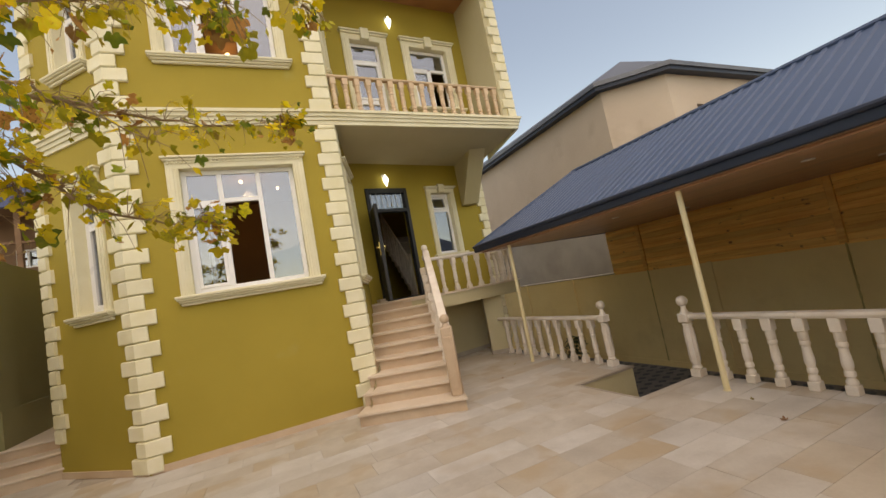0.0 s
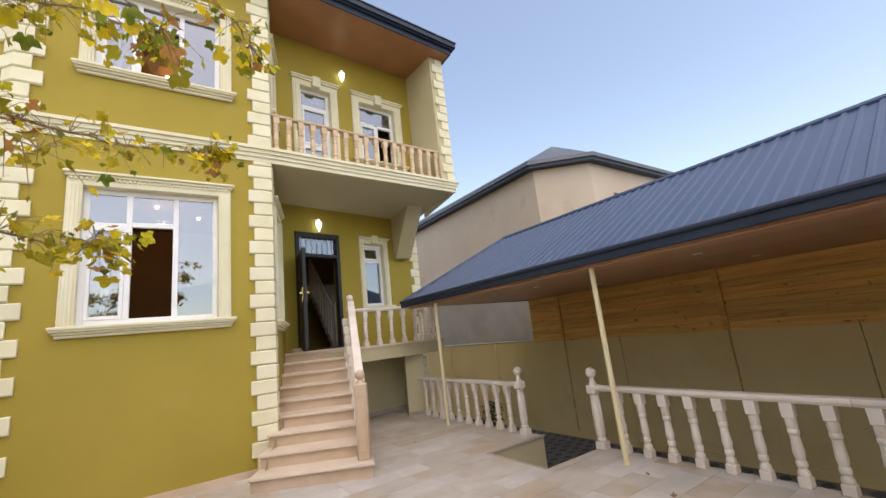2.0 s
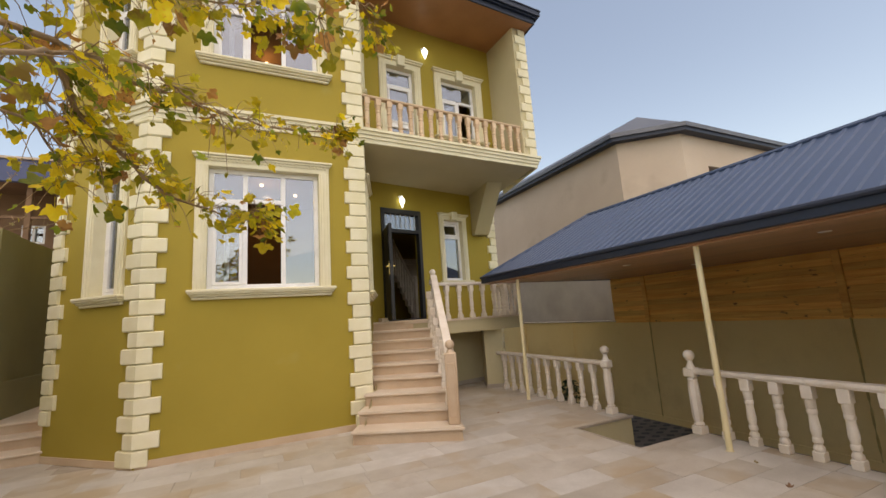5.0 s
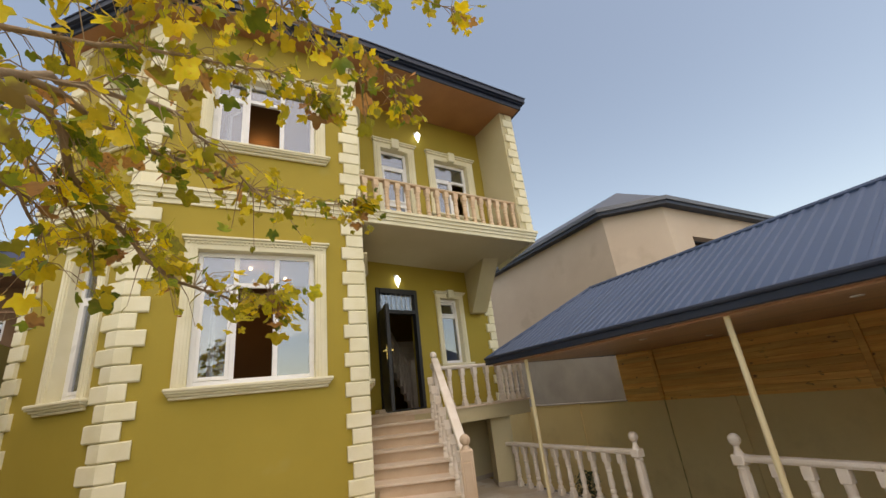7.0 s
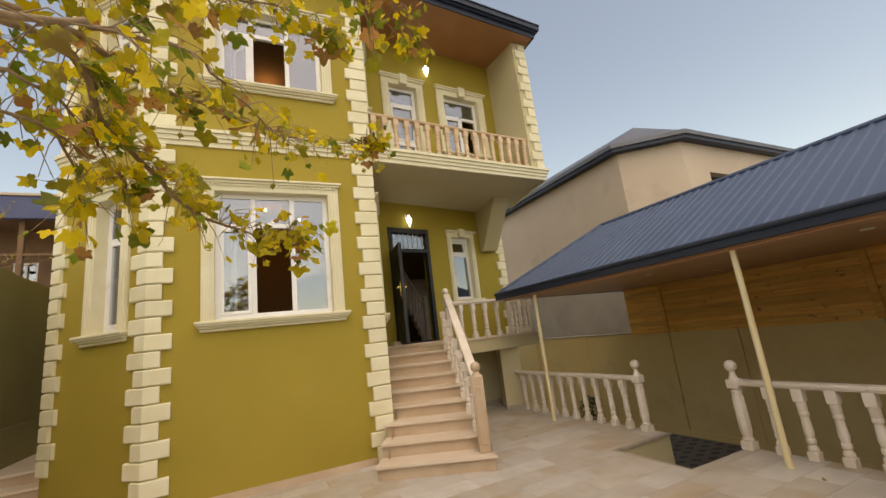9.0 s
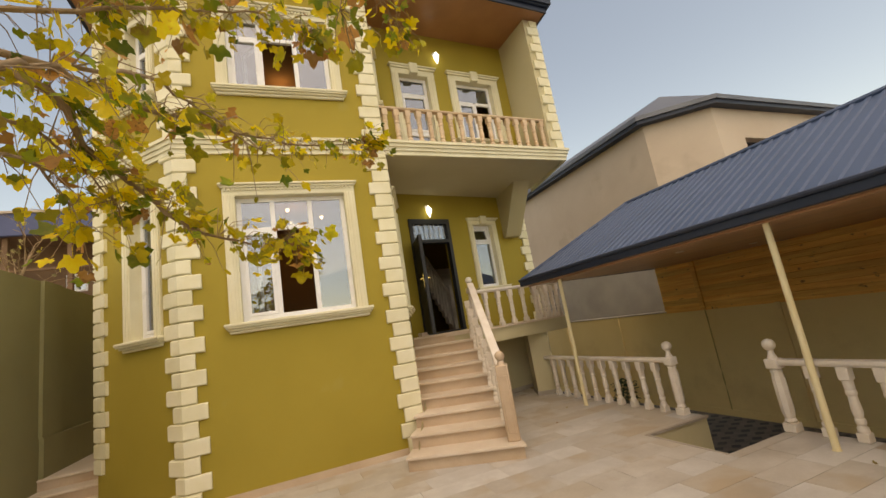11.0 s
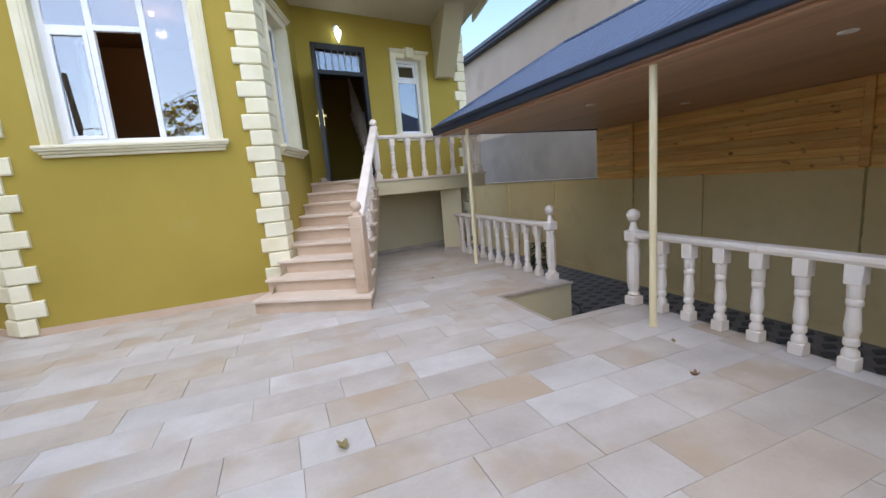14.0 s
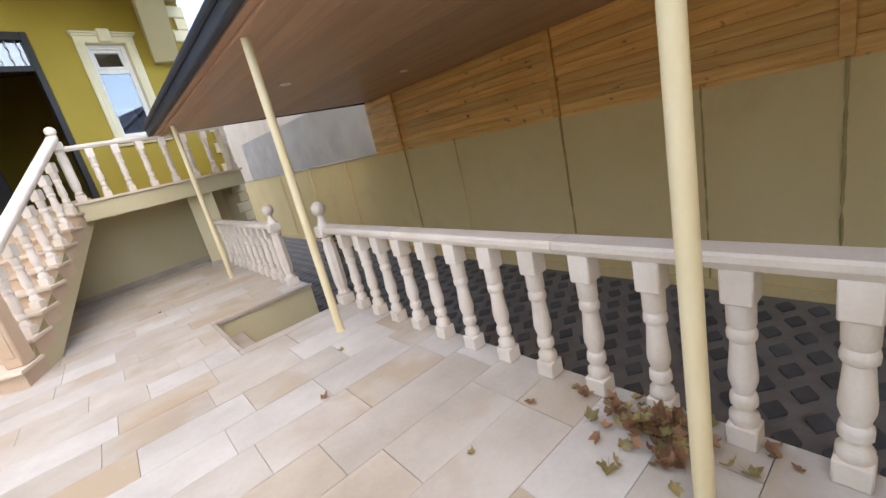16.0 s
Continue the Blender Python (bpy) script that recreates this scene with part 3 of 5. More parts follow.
def window(m, o, depth, cells, name="window"):
    """A white plastic window; cells are (u0, u1, z0, z1, kind) in parts of the opening, kind: fixed, sash or open."""
    u0, u1, z0, z1 = o
    u0, u1, z0, z1 = u0 + 0.008, u1 - 0.008, z0 + 0.008, z1 - 0.008
    w, h, f = u1 - u0, z1 - z0, 0.066
    frame_ob = bmesh.new()
    for a, b, c, d in ((u0, u0 + f, z0, z1), (u1 - f, u1, z0, z1), (u0 + f, u1 - f, z0, z0 + f), (u0 + f, u1 - f, z1 - f, z1)):
        box(frame_ob, a, b, depth, depth + 0.065, c, d, m, 0.004)
    win = part(name, frame_ob, PVC, house, "white plastic window frame")
    for ca, cb, za, zb, kind in cells:
        a, b, c, d = u0 + w * ca, u0 + w * cb, z0 + h * za, z0 + h * zb
        a += f if ca == 0 else f / 2
        b -= f if cb == 1 else f / 2
        c += f if za == 0 else f / 2
        d -= f if zb == 1 else f / 2
        bm = bmesh.new()
        if cb < 1:
            box(bm, b, b + f, depth + 0.002, depth + 0.062, c - (f / 2 if za > 0 else 0), d + (f / 2 if zb < 1 else 0), m, 0.004)
        if zb < 1:
            box(bm, a, b, depth + 0.003, depth + 0.061, d, d + f, m, 0.004)
        if bm.verts:
            part("mullion", bm, PVC, win)
        else:
            bm.free()
        if kind == "open":
            # sash folded into the room
            ms = m @ Matrix.Translation((a, depth + 0.07, 0)) @ Matrix.Rotation(radians(128), 4, "Z")
            s = 0.05
            bm = bmesh.new()
            for e, g, i, j in ((0, s, c, d), (b - a - s, b - a, c, d), (s, b - a - s, c, c + s), (s, b - a - s, d - s, d)):
                box(bm, e, g, 0, 0.045, i, j, ms, 0.004)
            part("sash", bm, PVC, win)
            continue
        g0 = 0.0
        if kind in ("sash", "tilt"):
            g0 = 0.045
            ms = m
            if kind == "tilt":
                ms = m @ Matrix.Translation((0, depth, c)) @ Matrix.Rotation(radians(-9), 4, "X") @ Matrix.Translation((0, -depth, -c))
            bm = bmesh.new()
            for e, g, i, j in ((a, a + g0, c, d), (b - g0, b, c, d), (a + g0, b - g0, c, c + g0), (a + g0, b - g0, d - g0, d)):
                box(bm, e, g, depth - 0.012, depth + 0.05, i, j, ms, 0.004)
            part("sash", bm, PVC, win)
            if kind == "tilt":
                bm = bmesh.new()
                box(bm, a + g0, b - g0, depth + 0.02, depth + 0.026, c + g0, d - g0, ms)
                pane = part("pane", bm, GLASS, win)
                pane.visible_shadow = False
                continue
        bm = bmesh.new()
        box(bm, a + g0, b - g0, depth + 0.022, depth + 0.03, c + g0, d - g0, m)
        pane = part("pane", bm, GLASS, win)
        pane.visible_shadow = False
    return win


THREE = [(0, 0.315, 0, 0.73, "sash"), (0, 0.315, 0.73, 1, "fixed"), (0.315, 0.66, 0, 0.74, "open"), (0.315, 0.66, 0.74, 1, "fixed"), (0.66, 1, 0, 1, "fixed")]
trim(MA, WIN_A, 0.15, 0.17, dentils=True)
window(MA, WIN_A, 0.10, THREE)
trim(MA, WIN_AU, 0.15, 0.19, dentils=True)
window(MA, WIN_AU, 0.10, THREE)
for m, o in ((MB, WIN_B), (MC, WIN_C), (MB, WIN_BU), (MC, WIN_CU)):
    trim(m, o, 0.15, 0.17)
    window(m, o, 0.13, [(0, 1, 0, 0.7, "sash"), (0, 1, 0.7, 1, "fixed")])
trim(MD, WIN_D, 0.125, 0.15, keystone=True)
window(MD, WIN_D, 0.10, [(0, 1, 0, 0.72, "fixed"), (0, 1, 0.72, 1, "tilt")])
trim(MU, DOOR_U, 0.15, 0.19, sill=False, keystone=True)
window(MU, DOOR_U, 0.10, [(0, 1, 0, 0.36, "sash"), (0, 1, 0.36, 0.80, "sash"), (0, 1, 0.80, 1, "fixed")], "balcony_door")
trim(MU, WIN_U, 0.17, 0.19, keystone=True)
window(MU, WIN_U, 0.10, [(0, 0.52, 0, 0.68, "sash"), (0.52, 1, 0, 0.68, "open"), (0, 1, 0.68, 1, "fixed")])

# entrance door: steel frame, barred transom, leaf open outwards
u0, u1, z0, z1 = DOOR
bm = bmesh.new()
f = 0.085
for a, b, c, d in ((u0, u0 + f, z0, z1), (u1 - f, u1, z0, z1), (u0 + f, u1 - f, z1 - f - 0.03, z1), (u0 + f, u1 - f, z1 - 0.55, z1 - 0.47), (u0 + f, u1 - f, z0, z0 + 0.03)):
    box(bm, a, b, -0.03, 0.10, c, d, MD, 0.006)
door = part("entrance_door", bm, DOORSTEEL, house, "dark steel entrance door standing open")
bm = bmesh.new()
box(bm, u0 + f, u1 - f, 0.045, 0.052, z1 - 0.47, z1 - f - 0.03, MD)
part("transom_pane", bm, GLASS, door, "sky-reflecting transom glass")
for k in range(7):
    uu = u0 + f + (k + 0.5) * (u1 - u0 - 2 * f) / 7
    bm = bmesh.new()
    tube(bm, [MD @ Vector((uu + 0.012 * math.sin(i * 2.1), 0.02, z1 - 0.47 + i * 0.355 / 6)) for i in range(7)], 0.008, 6)
    part("transom_bar", bm, CHROME, door)
ml = MD @ Matrix.Translation((u0 + 0.03, -0.03, 0)) @ Matrix.Rotation(radians(-110), 4, "Z")
bm = bmesh.new()
box(bm, 0.0, 0.78, 0.0, 0.06, z0 + 0.03, z1 - 0.55, ml, 0.006)
leaf = part("door_leaf", bm, DOORSTEEL, door)
for s in (-1, 1):
    bm = bmesh.new()
    y = -0.012 if s < 0 else 0.062
    box(bm, 0.69, 0.735, min(y, y + 0.01), max(y, y + 0.01), z0 + 0.93, z0 + 1.2, ml, 0.003)
    box(bm, 0.70, 0.72, y - 0.035 if s < 0 else y + 0.01, y if s < 0 else y + 0.045, z0 + 1.09, z0 + 1.11, ml, 0.003)
    box(bm, 0.60, 0.72, y - 0.04 if s < 0 else y + 0.035, y - 0.025 if s < 0 else y + 0.05, z0 + 1.09, z0 + 1.11, ml, 0.004)
    part("handle", bm, BRASS, leaf, "polished brass lever handle")
for z in (0.3, 1.0, 1.7):
    bm = bmesh.new()
    box(bm, 0.1, 0.68, -0.006, 0.0, z0 + z - 0.18, z0 + z + 0.18, ml, 0.004)
    part("panel", bm, DOORSTEEL, leaf)
bm = bmesh.new()
box(bm, u0 - 0.15, u0 + 0.02, -0.16, -0.002, z0, z0 + 0.075, MD, 0.006)
part("threshold_stone", bm, TREAD, house)

# stair in the hall, seen through the door
hall = thing("hall_stairs", "pale stone stairs with turned balusters in the dark hall", "stairs", (4.4, 10.4, LAND))
for k in range(10):
    y, z = 10.35 + 0.205 * k, LAND + 0.185 * k
    bm = bmesh.new()
    box(bm, 3.86, 4.95, y, y + 0.24, z, z + 0.15, None, 0.006)
    part("riser", bm, RAILSTONE, hall)
    bm = bmesh.new()
    box(bm, 3.83, 4.95, y - 0.03, y + 0.24, z + 0.15, z + 0.185, None, 0.008)
    part("tread", bm, RAILSTONE, hall)
    bm = bmesh.new()
    lathe(bm, [(0.035, 0), (0.035, 0.1), (0.02, 0.14), (0.035, 0.3), (0.02, 0.5), (0.03, 0.6), (0.03, 0.74)], 8, Matrix.Translation((3.91, y + 0.1, z + 0.185)))
    smooth(part("baluster", bm, RAILSTONE, hall))
bm = bmesh.new()
tube(bm, [(3.91, 10.3, LAND + 0.86), (3.91, 12.4, LAND + 0.86 + 1.9)], 0.035, 8)
part("handrail", bm, RAILSTONE, hall)
bm = bmesh.new()
box(bm, 3.85, 3.97, 10.14, 10.26, LAND - 0.01, LAND + 1.1, None, 0.01)
part("newel_post", bm, RAILSTONE, hall)


def wall_lamp(m, u, z):
    lamp = thing("wall_lamp", "small white drop-shaped wall lamp, lit", "lamp", m @ Vector((u, 0, z)), "wall lamps")
    bm = bmesh.new()
    lathe(bm, [(0.045, 0), (0.045, 0.015), (0.02, 0.03)], 16, m @ Matrix.Translation((u, 0, z + 0.13)) @ Matrix.Rotation(radians(90), 4, "X"))
    part("backplate", bm, PVC, lamp)
    bm = bmesh.new()
    tube(bm, [m @ Vector((u, -0.02, z + 0.13)), m @ Vector((u, -0.07, z + 0.15)), m @ Vector((u, -0.10, z + 0.12))], 0.008, 8)
    part("arm", bm, PVC, lamp)
    bm = bmesh.new()
    lathe(bm, [(0.005, -0.15), (0.011, -0.13), (0.026, -0.09), (0.050, -0.03), (0.066, 0.04), (0.062, 0.052), (0.030, 0.08), (0.012, 0.13)], 12, m @ Matrix.Translation((u, -0.10, z)))
    smooth(part("shade", bm, BULB, lamp, "faceted glowing glass shade"))


wall_lamp(MD, 0.79, 4.25)
wall_lamp(MU, 1.075, 7.38)


def room_lamp(x, y, z):
    lamp = thing("ceiling_spot", "small warm recessed ceiling spot", "lamp", (x, y, z), "ceiling spots")
    bm = bmesh.new()
    lathe(bm, [(0.05, 0.0), (0.05, -0.012), (0.03, -0.015)], 12, Matrix.Translation((x, y, z)))
    part("ring", bm, PVC, lamp)
    bm = bmesh.new()
    lathe(bm, [(0.028, -0.014), (0.035, -0.04), (0.02, -0.065)], 12, Matrix.Translation((x, y, z)))
    part("bulb", bm, WARMBULB, lamp)


room_lamp(0.2, 9.0, 4.52)
room_lamp(0.9, 9.6, 4.52)
# upper-room and hall spots are added to light rooms without a known lamp
room_lamp(0.3, 9.4, 7.5)
room_lamp(3.2, 10.3, 4.52)
# unseen point lights added to brighten the rooms
for x, y, z, e, c in ((0.3, 9.0, 4.2, 5, (1.0, 0.66, 0.36)), (0.3, 9.2, 7.2, 3, (1.0, 0.66, 0.36)), (3.4, 10.6, 4.2, 0.1, (1.0, 0.9, 0.8))):
    pl = new("room_fill", bpy.data.lights.new("room_fill", "POINT"))
    pl.data.energy, pl.data.color, pl.data.shadow_soft_size = e, c, 0.08
    pl.location = (x, y, z)

# ---- entrance stairs ----
R = Vector((0.875, -0.485, 0)).normalized()
N = Vector((0.485, 0.875, 0)).normalized()
MST = Matrix(((R.x, N.x, 0, 0), (R.y, N.y, 0, 0), (0, 0, 1, 0), (0, 0, 0, 1)))
stairs = thing("entrance_stairs", "nine-step sandstone entrance stairs with bullnosed treads", "stairs", (2.0, 6.5, 0))
RISE, GO, N0 = 0.175, 0.347, 5.87


def right_edge(n):
    return -0.33 - (n - N0) * 0.207


for k in range(9):
    n0 = N0 + GO * k
    n1 = n0 + GO + 0.03
    rl = -1.80 if n0 < 6.70 else -1.84 - (n0 - 6.7) * 0.185
    rr = right_edge(n0)
    sk = -0.207 * (n1 - n0)
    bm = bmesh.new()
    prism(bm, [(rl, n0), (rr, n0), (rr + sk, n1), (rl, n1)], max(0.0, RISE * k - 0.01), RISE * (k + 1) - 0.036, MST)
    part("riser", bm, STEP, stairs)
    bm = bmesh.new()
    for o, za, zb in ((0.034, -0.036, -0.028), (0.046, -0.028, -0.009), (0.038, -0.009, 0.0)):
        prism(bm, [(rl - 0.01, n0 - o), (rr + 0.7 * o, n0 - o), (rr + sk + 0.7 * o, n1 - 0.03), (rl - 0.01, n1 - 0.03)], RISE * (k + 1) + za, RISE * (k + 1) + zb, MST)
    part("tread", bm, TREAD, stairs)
# plastered string under the steps, with its sloping soffit
bm = bmesh.new()
prof = [(N0 + 0.02, 0.0), (N0 + 0.64, 0.0), (N0 + GO * 8 + 0.26, 1.26), (N0 + GO * 8 + 0.26, LAND - 0.05)]
for k in range(8, 0, -1):
    prof += [(N0 + GO * k + 0.02, RISE * (k + 1) - 0.05), (N0 + GO * k + 0.02, RISE * k - 0.04)]
lo = [bm.verts.new(MST @ Vector((-1.7, n, z))) for n, z in prof]
hi = [bm.verts.new(MST @ Vector((right_edge(n) - 0.004, n, z))) for n, z in prof]
bm.faces.new(lo)
bm.faces.new(hi[::-1])
for k in range(len(prof)):
    j = (k + 1) % len(prof)
    bm.faces.new((lo[k], hi[k], hi[j], lo[j]))
bmesh.ops.triangulate(bm, faces=bm.faces[:])
part("string", bm, BEIGE, stairs)

landing = thing("landing", "raised concrete entrance landing with a stone edge", "landing", (4.5, 8.4, 0))
LF0, LF1, LF2 = (3.36, 7.90), (5.66, 8.17), (5.90, 9.46)
bm = bmesh.new()
prism(bm, [LF0, LF1, LF2, (2.42, 8.77)], 1.25, 1.50)
part("slab", bm, BEIGE, landing)
bm = bmesh.new()
prism(bm, [(3.34, 7.87), (5.69, 8.14), (5.93, 9.45), (2.36, 8.76)], 1.502, 1.535)
part("edging", bm, TREAD, landing)
bm = bmesh.new()
prism(bm, [(4.72, 8.32), (5.08, 8.14), (5.35, 8.7), (4.98, 8.9)], 0, 1.25)
part("column", bm, BEIGE, landing)
bm = bmesh.new()
prism(bm, [(4.70, 8.31), (5.09, 8.12), (5.37, 8.7), (4.97, 8.92)], 0, 0.08)
part("skirting", bm, TREADGREY, landing)
bm = bmesh.new()
box(bm, 0.1, 3.3, -0.03, -0.002, 0, 0.09, MD)
part("skirting", bm, TREADGREY, landing)
bm = bmesh.new()
box(bm, 0.0, 3.5, -0.026, -0.004, 0.09, 1.25, MD)
part("plaster_panel", bm, BEIGE, landing)


# ---- balustrades ----
def baluster_bm(h, w=0.105):
    bm = bmesh.new()
    b = h * 0.125
    t = h * 0.185
    box(bm, -w / 2, w / 2, -w / 2, w / 2, 0, b, None, 0.006)
    box(bm, -w / 2, w / 2, -w / 2, w / 2, h - t, h, None, 0.006)
    r = w / 2
    zz = h - b - t
    prof = ((0.90, 0.0), (0.98, 0.03), (0.96, 0.08), (0.66, 0.12), (0.66, 0.15), (0.88, 0.17), (0.90, 0.22), (0.84, 0.255), (0.68, 0.27), (0.70, 0.29),
            (0.92, 0.37), (0.94, 0.42), (0.86, 0.52), (0.76, 0.66), (0.74, 0.70), (0.92, 0.72), (0.95, 0.755), (0.90, 0.79), (0.78, 0.81), (0.90, 0.83), (0.92, 1.0))
    lathe(bm, [(r * q, b + zz * v) for q, v in prof], 14)
    return bm


def mesh_of(name, bm, material):
    bmesh.ops.recalc_face_normals(bm, faces=bm.faces[:])
    me = bpy.data.meshes.new(name)
    bm.to_mesh(me)
    bm.free()
    me.materials.append(material)
    me.shade_smooth()
    me.set_sharp_from_angle(angle=radians(38))
    return me


def place(name, me, parent, m):
    ob = new(name, me)
    ob.parent = parent
    ob.matrix_parent_inverse = world_of(parent).inverted()
    ob.matrix_basis = m
    return ob


BAL = mesh_of("baluster", baluster_bm(0.705, 0.097), RAILSTONE)
BAL_LAND = mesh_of("baluster", baluster_bm(0.70, 0.095), RAILSTONE)
BAL_STAIR = mesh_of("baluster", baluster_bm(0.715, 0.10), RAILSTONE)
BAL_BALC = mesh_of("baluster", baluster_bm(0.66, 0.10), BALCSTONE)


def newel(parent, x, y, z, h, w=0.13, turn=0.0):
    """A newel post with a block, a turned shaft, a square cap and a ball; h is the height of the ball's middle."""
    bm = bmesh.new()
    m = Matrix.Translation((x, y, z)) @ Matrix.Rotation(turn, 4, "Z")
    r = w / 2
    box(bm, -r, r, -r, r, 0, 0.09, m, 0.006)
    lathe(bm, [(r * 0.75, 0.09), (r * 0.95, 0.11), (r * 0.7, 0.14), (r * 0.85, 0.17), (r * 0.98, 0.22), (r * 0.98, h - 0.36), (r * 0.8, h - 0.31), (r * 0.95, h - 0.29), (r * 0.7, h - 0.26)], 8, m)
    box(bm, -r * 1.05, r * 1.05, -r * 1.05, r * 1.05, h - 0.26, h - 0.15, m, 0.012)
    lathe(bm, [(r * 0.8, h - 0.15), (r * 0.5, h - 0.10), (r * 0.45, h - 0.06)], 12, m)
    post = smooth(part("newel_post", bm, RAILSTONE, parent))
    bm = bmesh.new()
    bmesh.ops.create_uvsphere(bm, u_segments=16, v_segments=10, radius=0.066, matrix=m @ Matrix.Translation((0, 0, h)))
    smooth(part("ball", bm, RAILSTONE, post), 60)
    return post


def rail_bar(parent, a, b, w, t, material):
    """A moulded rail whose top runs from a to b; slopes as the ends do."""
    a, b = Vector(a), Vector(b)
    d = b - a
    flat = Vector((d.x, d.y, 0)).normalized()
    s = Vector((-flat.y, flat.x, 0))
    bm = bmesh.new()
    prof = [(-w * 0.36, -t), (w * 0.36, -t), (w * 0.5, -t * 0.55), (w * 0.5, -t * 0.18), (w * 0.42, 0), (-w * 0.42, 0), (-w * 0.5, -t * 0.18), (-w * 0.5, -t * 0.55)]
    lo = [bm.verts.new(a + s * p + Vector((0, 0, q))) for p, q in prof]
    hi = [bm.verts.new(b + s * p + Vector((0, 0, q))) for p, q in prof]
    bm.faces.new(lo)
    bm.faces.new(hi[::-1])
    for k in range(len(prof)):
        j = (k + 1) % len(prof)
        bm.faces.new((lo[k], hi[k], hi[j], lo[j]))
    return part("rail", bm, material, parent)


yard_rail = thing("balustrade", "long stone balustrade with turned balusters above the lane", "balustrade", (RAIL_X, 1.6, 0), "courtyard balustrades")
newel(yard_rail, RAIL_X - 0.01, 3.75, 0, 0.925)
for k in range(14):
    place("baluster", BAL, yard_rail, Matrix.Translation((RAIL_X, 3.42 - 0.2855 * k, 0)))
ys = [3.70, 2.55, 1.25, 0.05, -0.58]
for ya, yb in zip(ys, ys[1:]):
    rail_bar(yard_rail, (RAIL_X, ya, 0.765), (RAIL_X, yb + 0.004, 0.765), 0.125, 0.062, RAILSTONE)

north_rail = thing("balustrade", "short stone balustrade beside the steps to the lane", "balustrade", (RAIL_X, 6.6, 0), "courtyard balustrades")
newel(north_rail, 4.98, 5.10, 0, 0.93)
for k in range(10):
    place("baluster", BAL, north_rail, Matrix.Translation((4.98, 5.40 + 0.2855 * k, 0)))
rail_bar(north_rail, (4.98, 5.16, 0.765), (4.98, 8.2, 0.765), 0.125, 0.062, RAILSTONE)

land_rail = thing("balustrade", "stone balustrade round the entrance landing", "balustrade", (4.6, 8.1, LAND), "entrance balustrades")
LZ = 1.535
newel(land_rail, 3.43, 7.99, LZ, 0.985, 0.12, 0.1)
p0, p1, p2 = Vector((3.43, 7.99)), Vector((5.58, 8.22)), Vector((5.78, 9.38))
for k in range(7):
    p = p0.lerp(p1, (k + 1) / 7)
    place("baluster", BAL_LAND, land_rail, pose(p.x, p.y, LZ, 0, 0, 6))
for k in range(4):
    p = p1.lerp(p2, (k + 1) / 4.6)
    place("baluster", BAL_LAND, land_rail, pose(p.x, p.y, LZ, 0, 0, -8))
rail_bar(land_rail, (3.47, 7.994, 2.30), (5.62, 8.224, 2.30), 0.11, 0.062, RAILSTONE)
rail_bar(land_rail, (5.59, 8.20, 2.296), (5.78, 9.40, 2.296), 0.11, 0.062, RAILSTONE)

stair_rail = thing("stair_balustrade", "sloping stone balustrade beside the entrance stairs", "balustrade", (2.9, 6.9, 0), "entrance balustrades")
q0 = MST @ Vector((right_edge(N0 + 0.17) - 0.075, N0 + 0.17, 0))
bm = bmesh.new()
turn = Matrix.Translation((q0.x, q0.y, RISE)) @ Matrix.Rotation(radians(-29), 4, "Z")
box(bm, -0.08, 0.08, -0.08, 0.08, 0.0, 0.93, turn, 0.014)
box(bm, -0.05, 0.05, -0.09, -0.07, 0.1, 0.80, turn, 0.006)
lathe(bm, [(0.06, 0.93), (0.045, 0.96), (0.04, 0.98)], 12, turn)
post = smooth(part("newel_post", bm, STEP, stair_rail))
bm = bmesh.new()
bmesh.ops.create_uvsphere(bm, u_segments=16, v_segments=10, radius=0.066, matrix=turn @ Matrix.Translation((0, 0, 1.04)))
smooth(part("ball", bm, STEP, post), 60)
for k in range(1, 8):
    n = N0 + GO * (k + 0.5)
    q = MST @ Vector((right_edge(n) - 0.09, n, RISE * (k + 1)))
    place("baluster", BAL_STAIR, stair_rail, Matrix.Translation(q) @ Matrix.Rotation(radians(-29), 4, "Z"))
rail_bar(stair_rail, (q0.x + 0.02, q0.y + 0.05, 1.08), (3.42, 7.93, 2.46), 0.13, 0.10, RAILSTONE)

balc_rail = thing("balustrade", "sandstone balcony balustrade with slim dark rail", "balustrade", (3.6, 6.95, BAND1), "balcony balustrade")
for k in range(17):
    q = MS @ Vector((0.16 + 0.213 * k, 0.09, BAND1))
    place("baluster", BAL_BALC, balc_rail, Matrix.Translation(q) @ Matrix.Rotation(0.07, 4, "Z"))
rail_bar(balc_rail, MS @ Vector((0.02, 0.09, 5.585)), MS @ Vector((3.64, 0.09, 5.585)), 0.11, 0.042, BALCSTONE)

# ---- canopy over the lane ----
canopy = thing("carport_canopy", "navy metal canopy lined with wood over the lane", "canopy", (6.5, 3.5, LANE_Z))
EX0, EX1, NY, SY = 4.5, 8.66, 7.78, -4.5
RX, RZ, RN, RS, EZ = 6.5, 3.5, 6.6, -0.7, 2.35
bm = bmesh.new()
vs = [bm.verts.new(p) for p in ((EX0, SY, EZ), (EX0, NY, EZ), (EX1, NY + 0.3, EZ), (EX1, SY, EZ), (RX, RN, RZ), (RX, RS, RZ))]
for q in ((0, 1, 4, 5), (1, 2, 4), (2, 3, 5, 4), (3, 0, 5)):
    bm.faces.new([vs[k] for k in q])
part("roof_sheet", bm, NAVY, canopy)
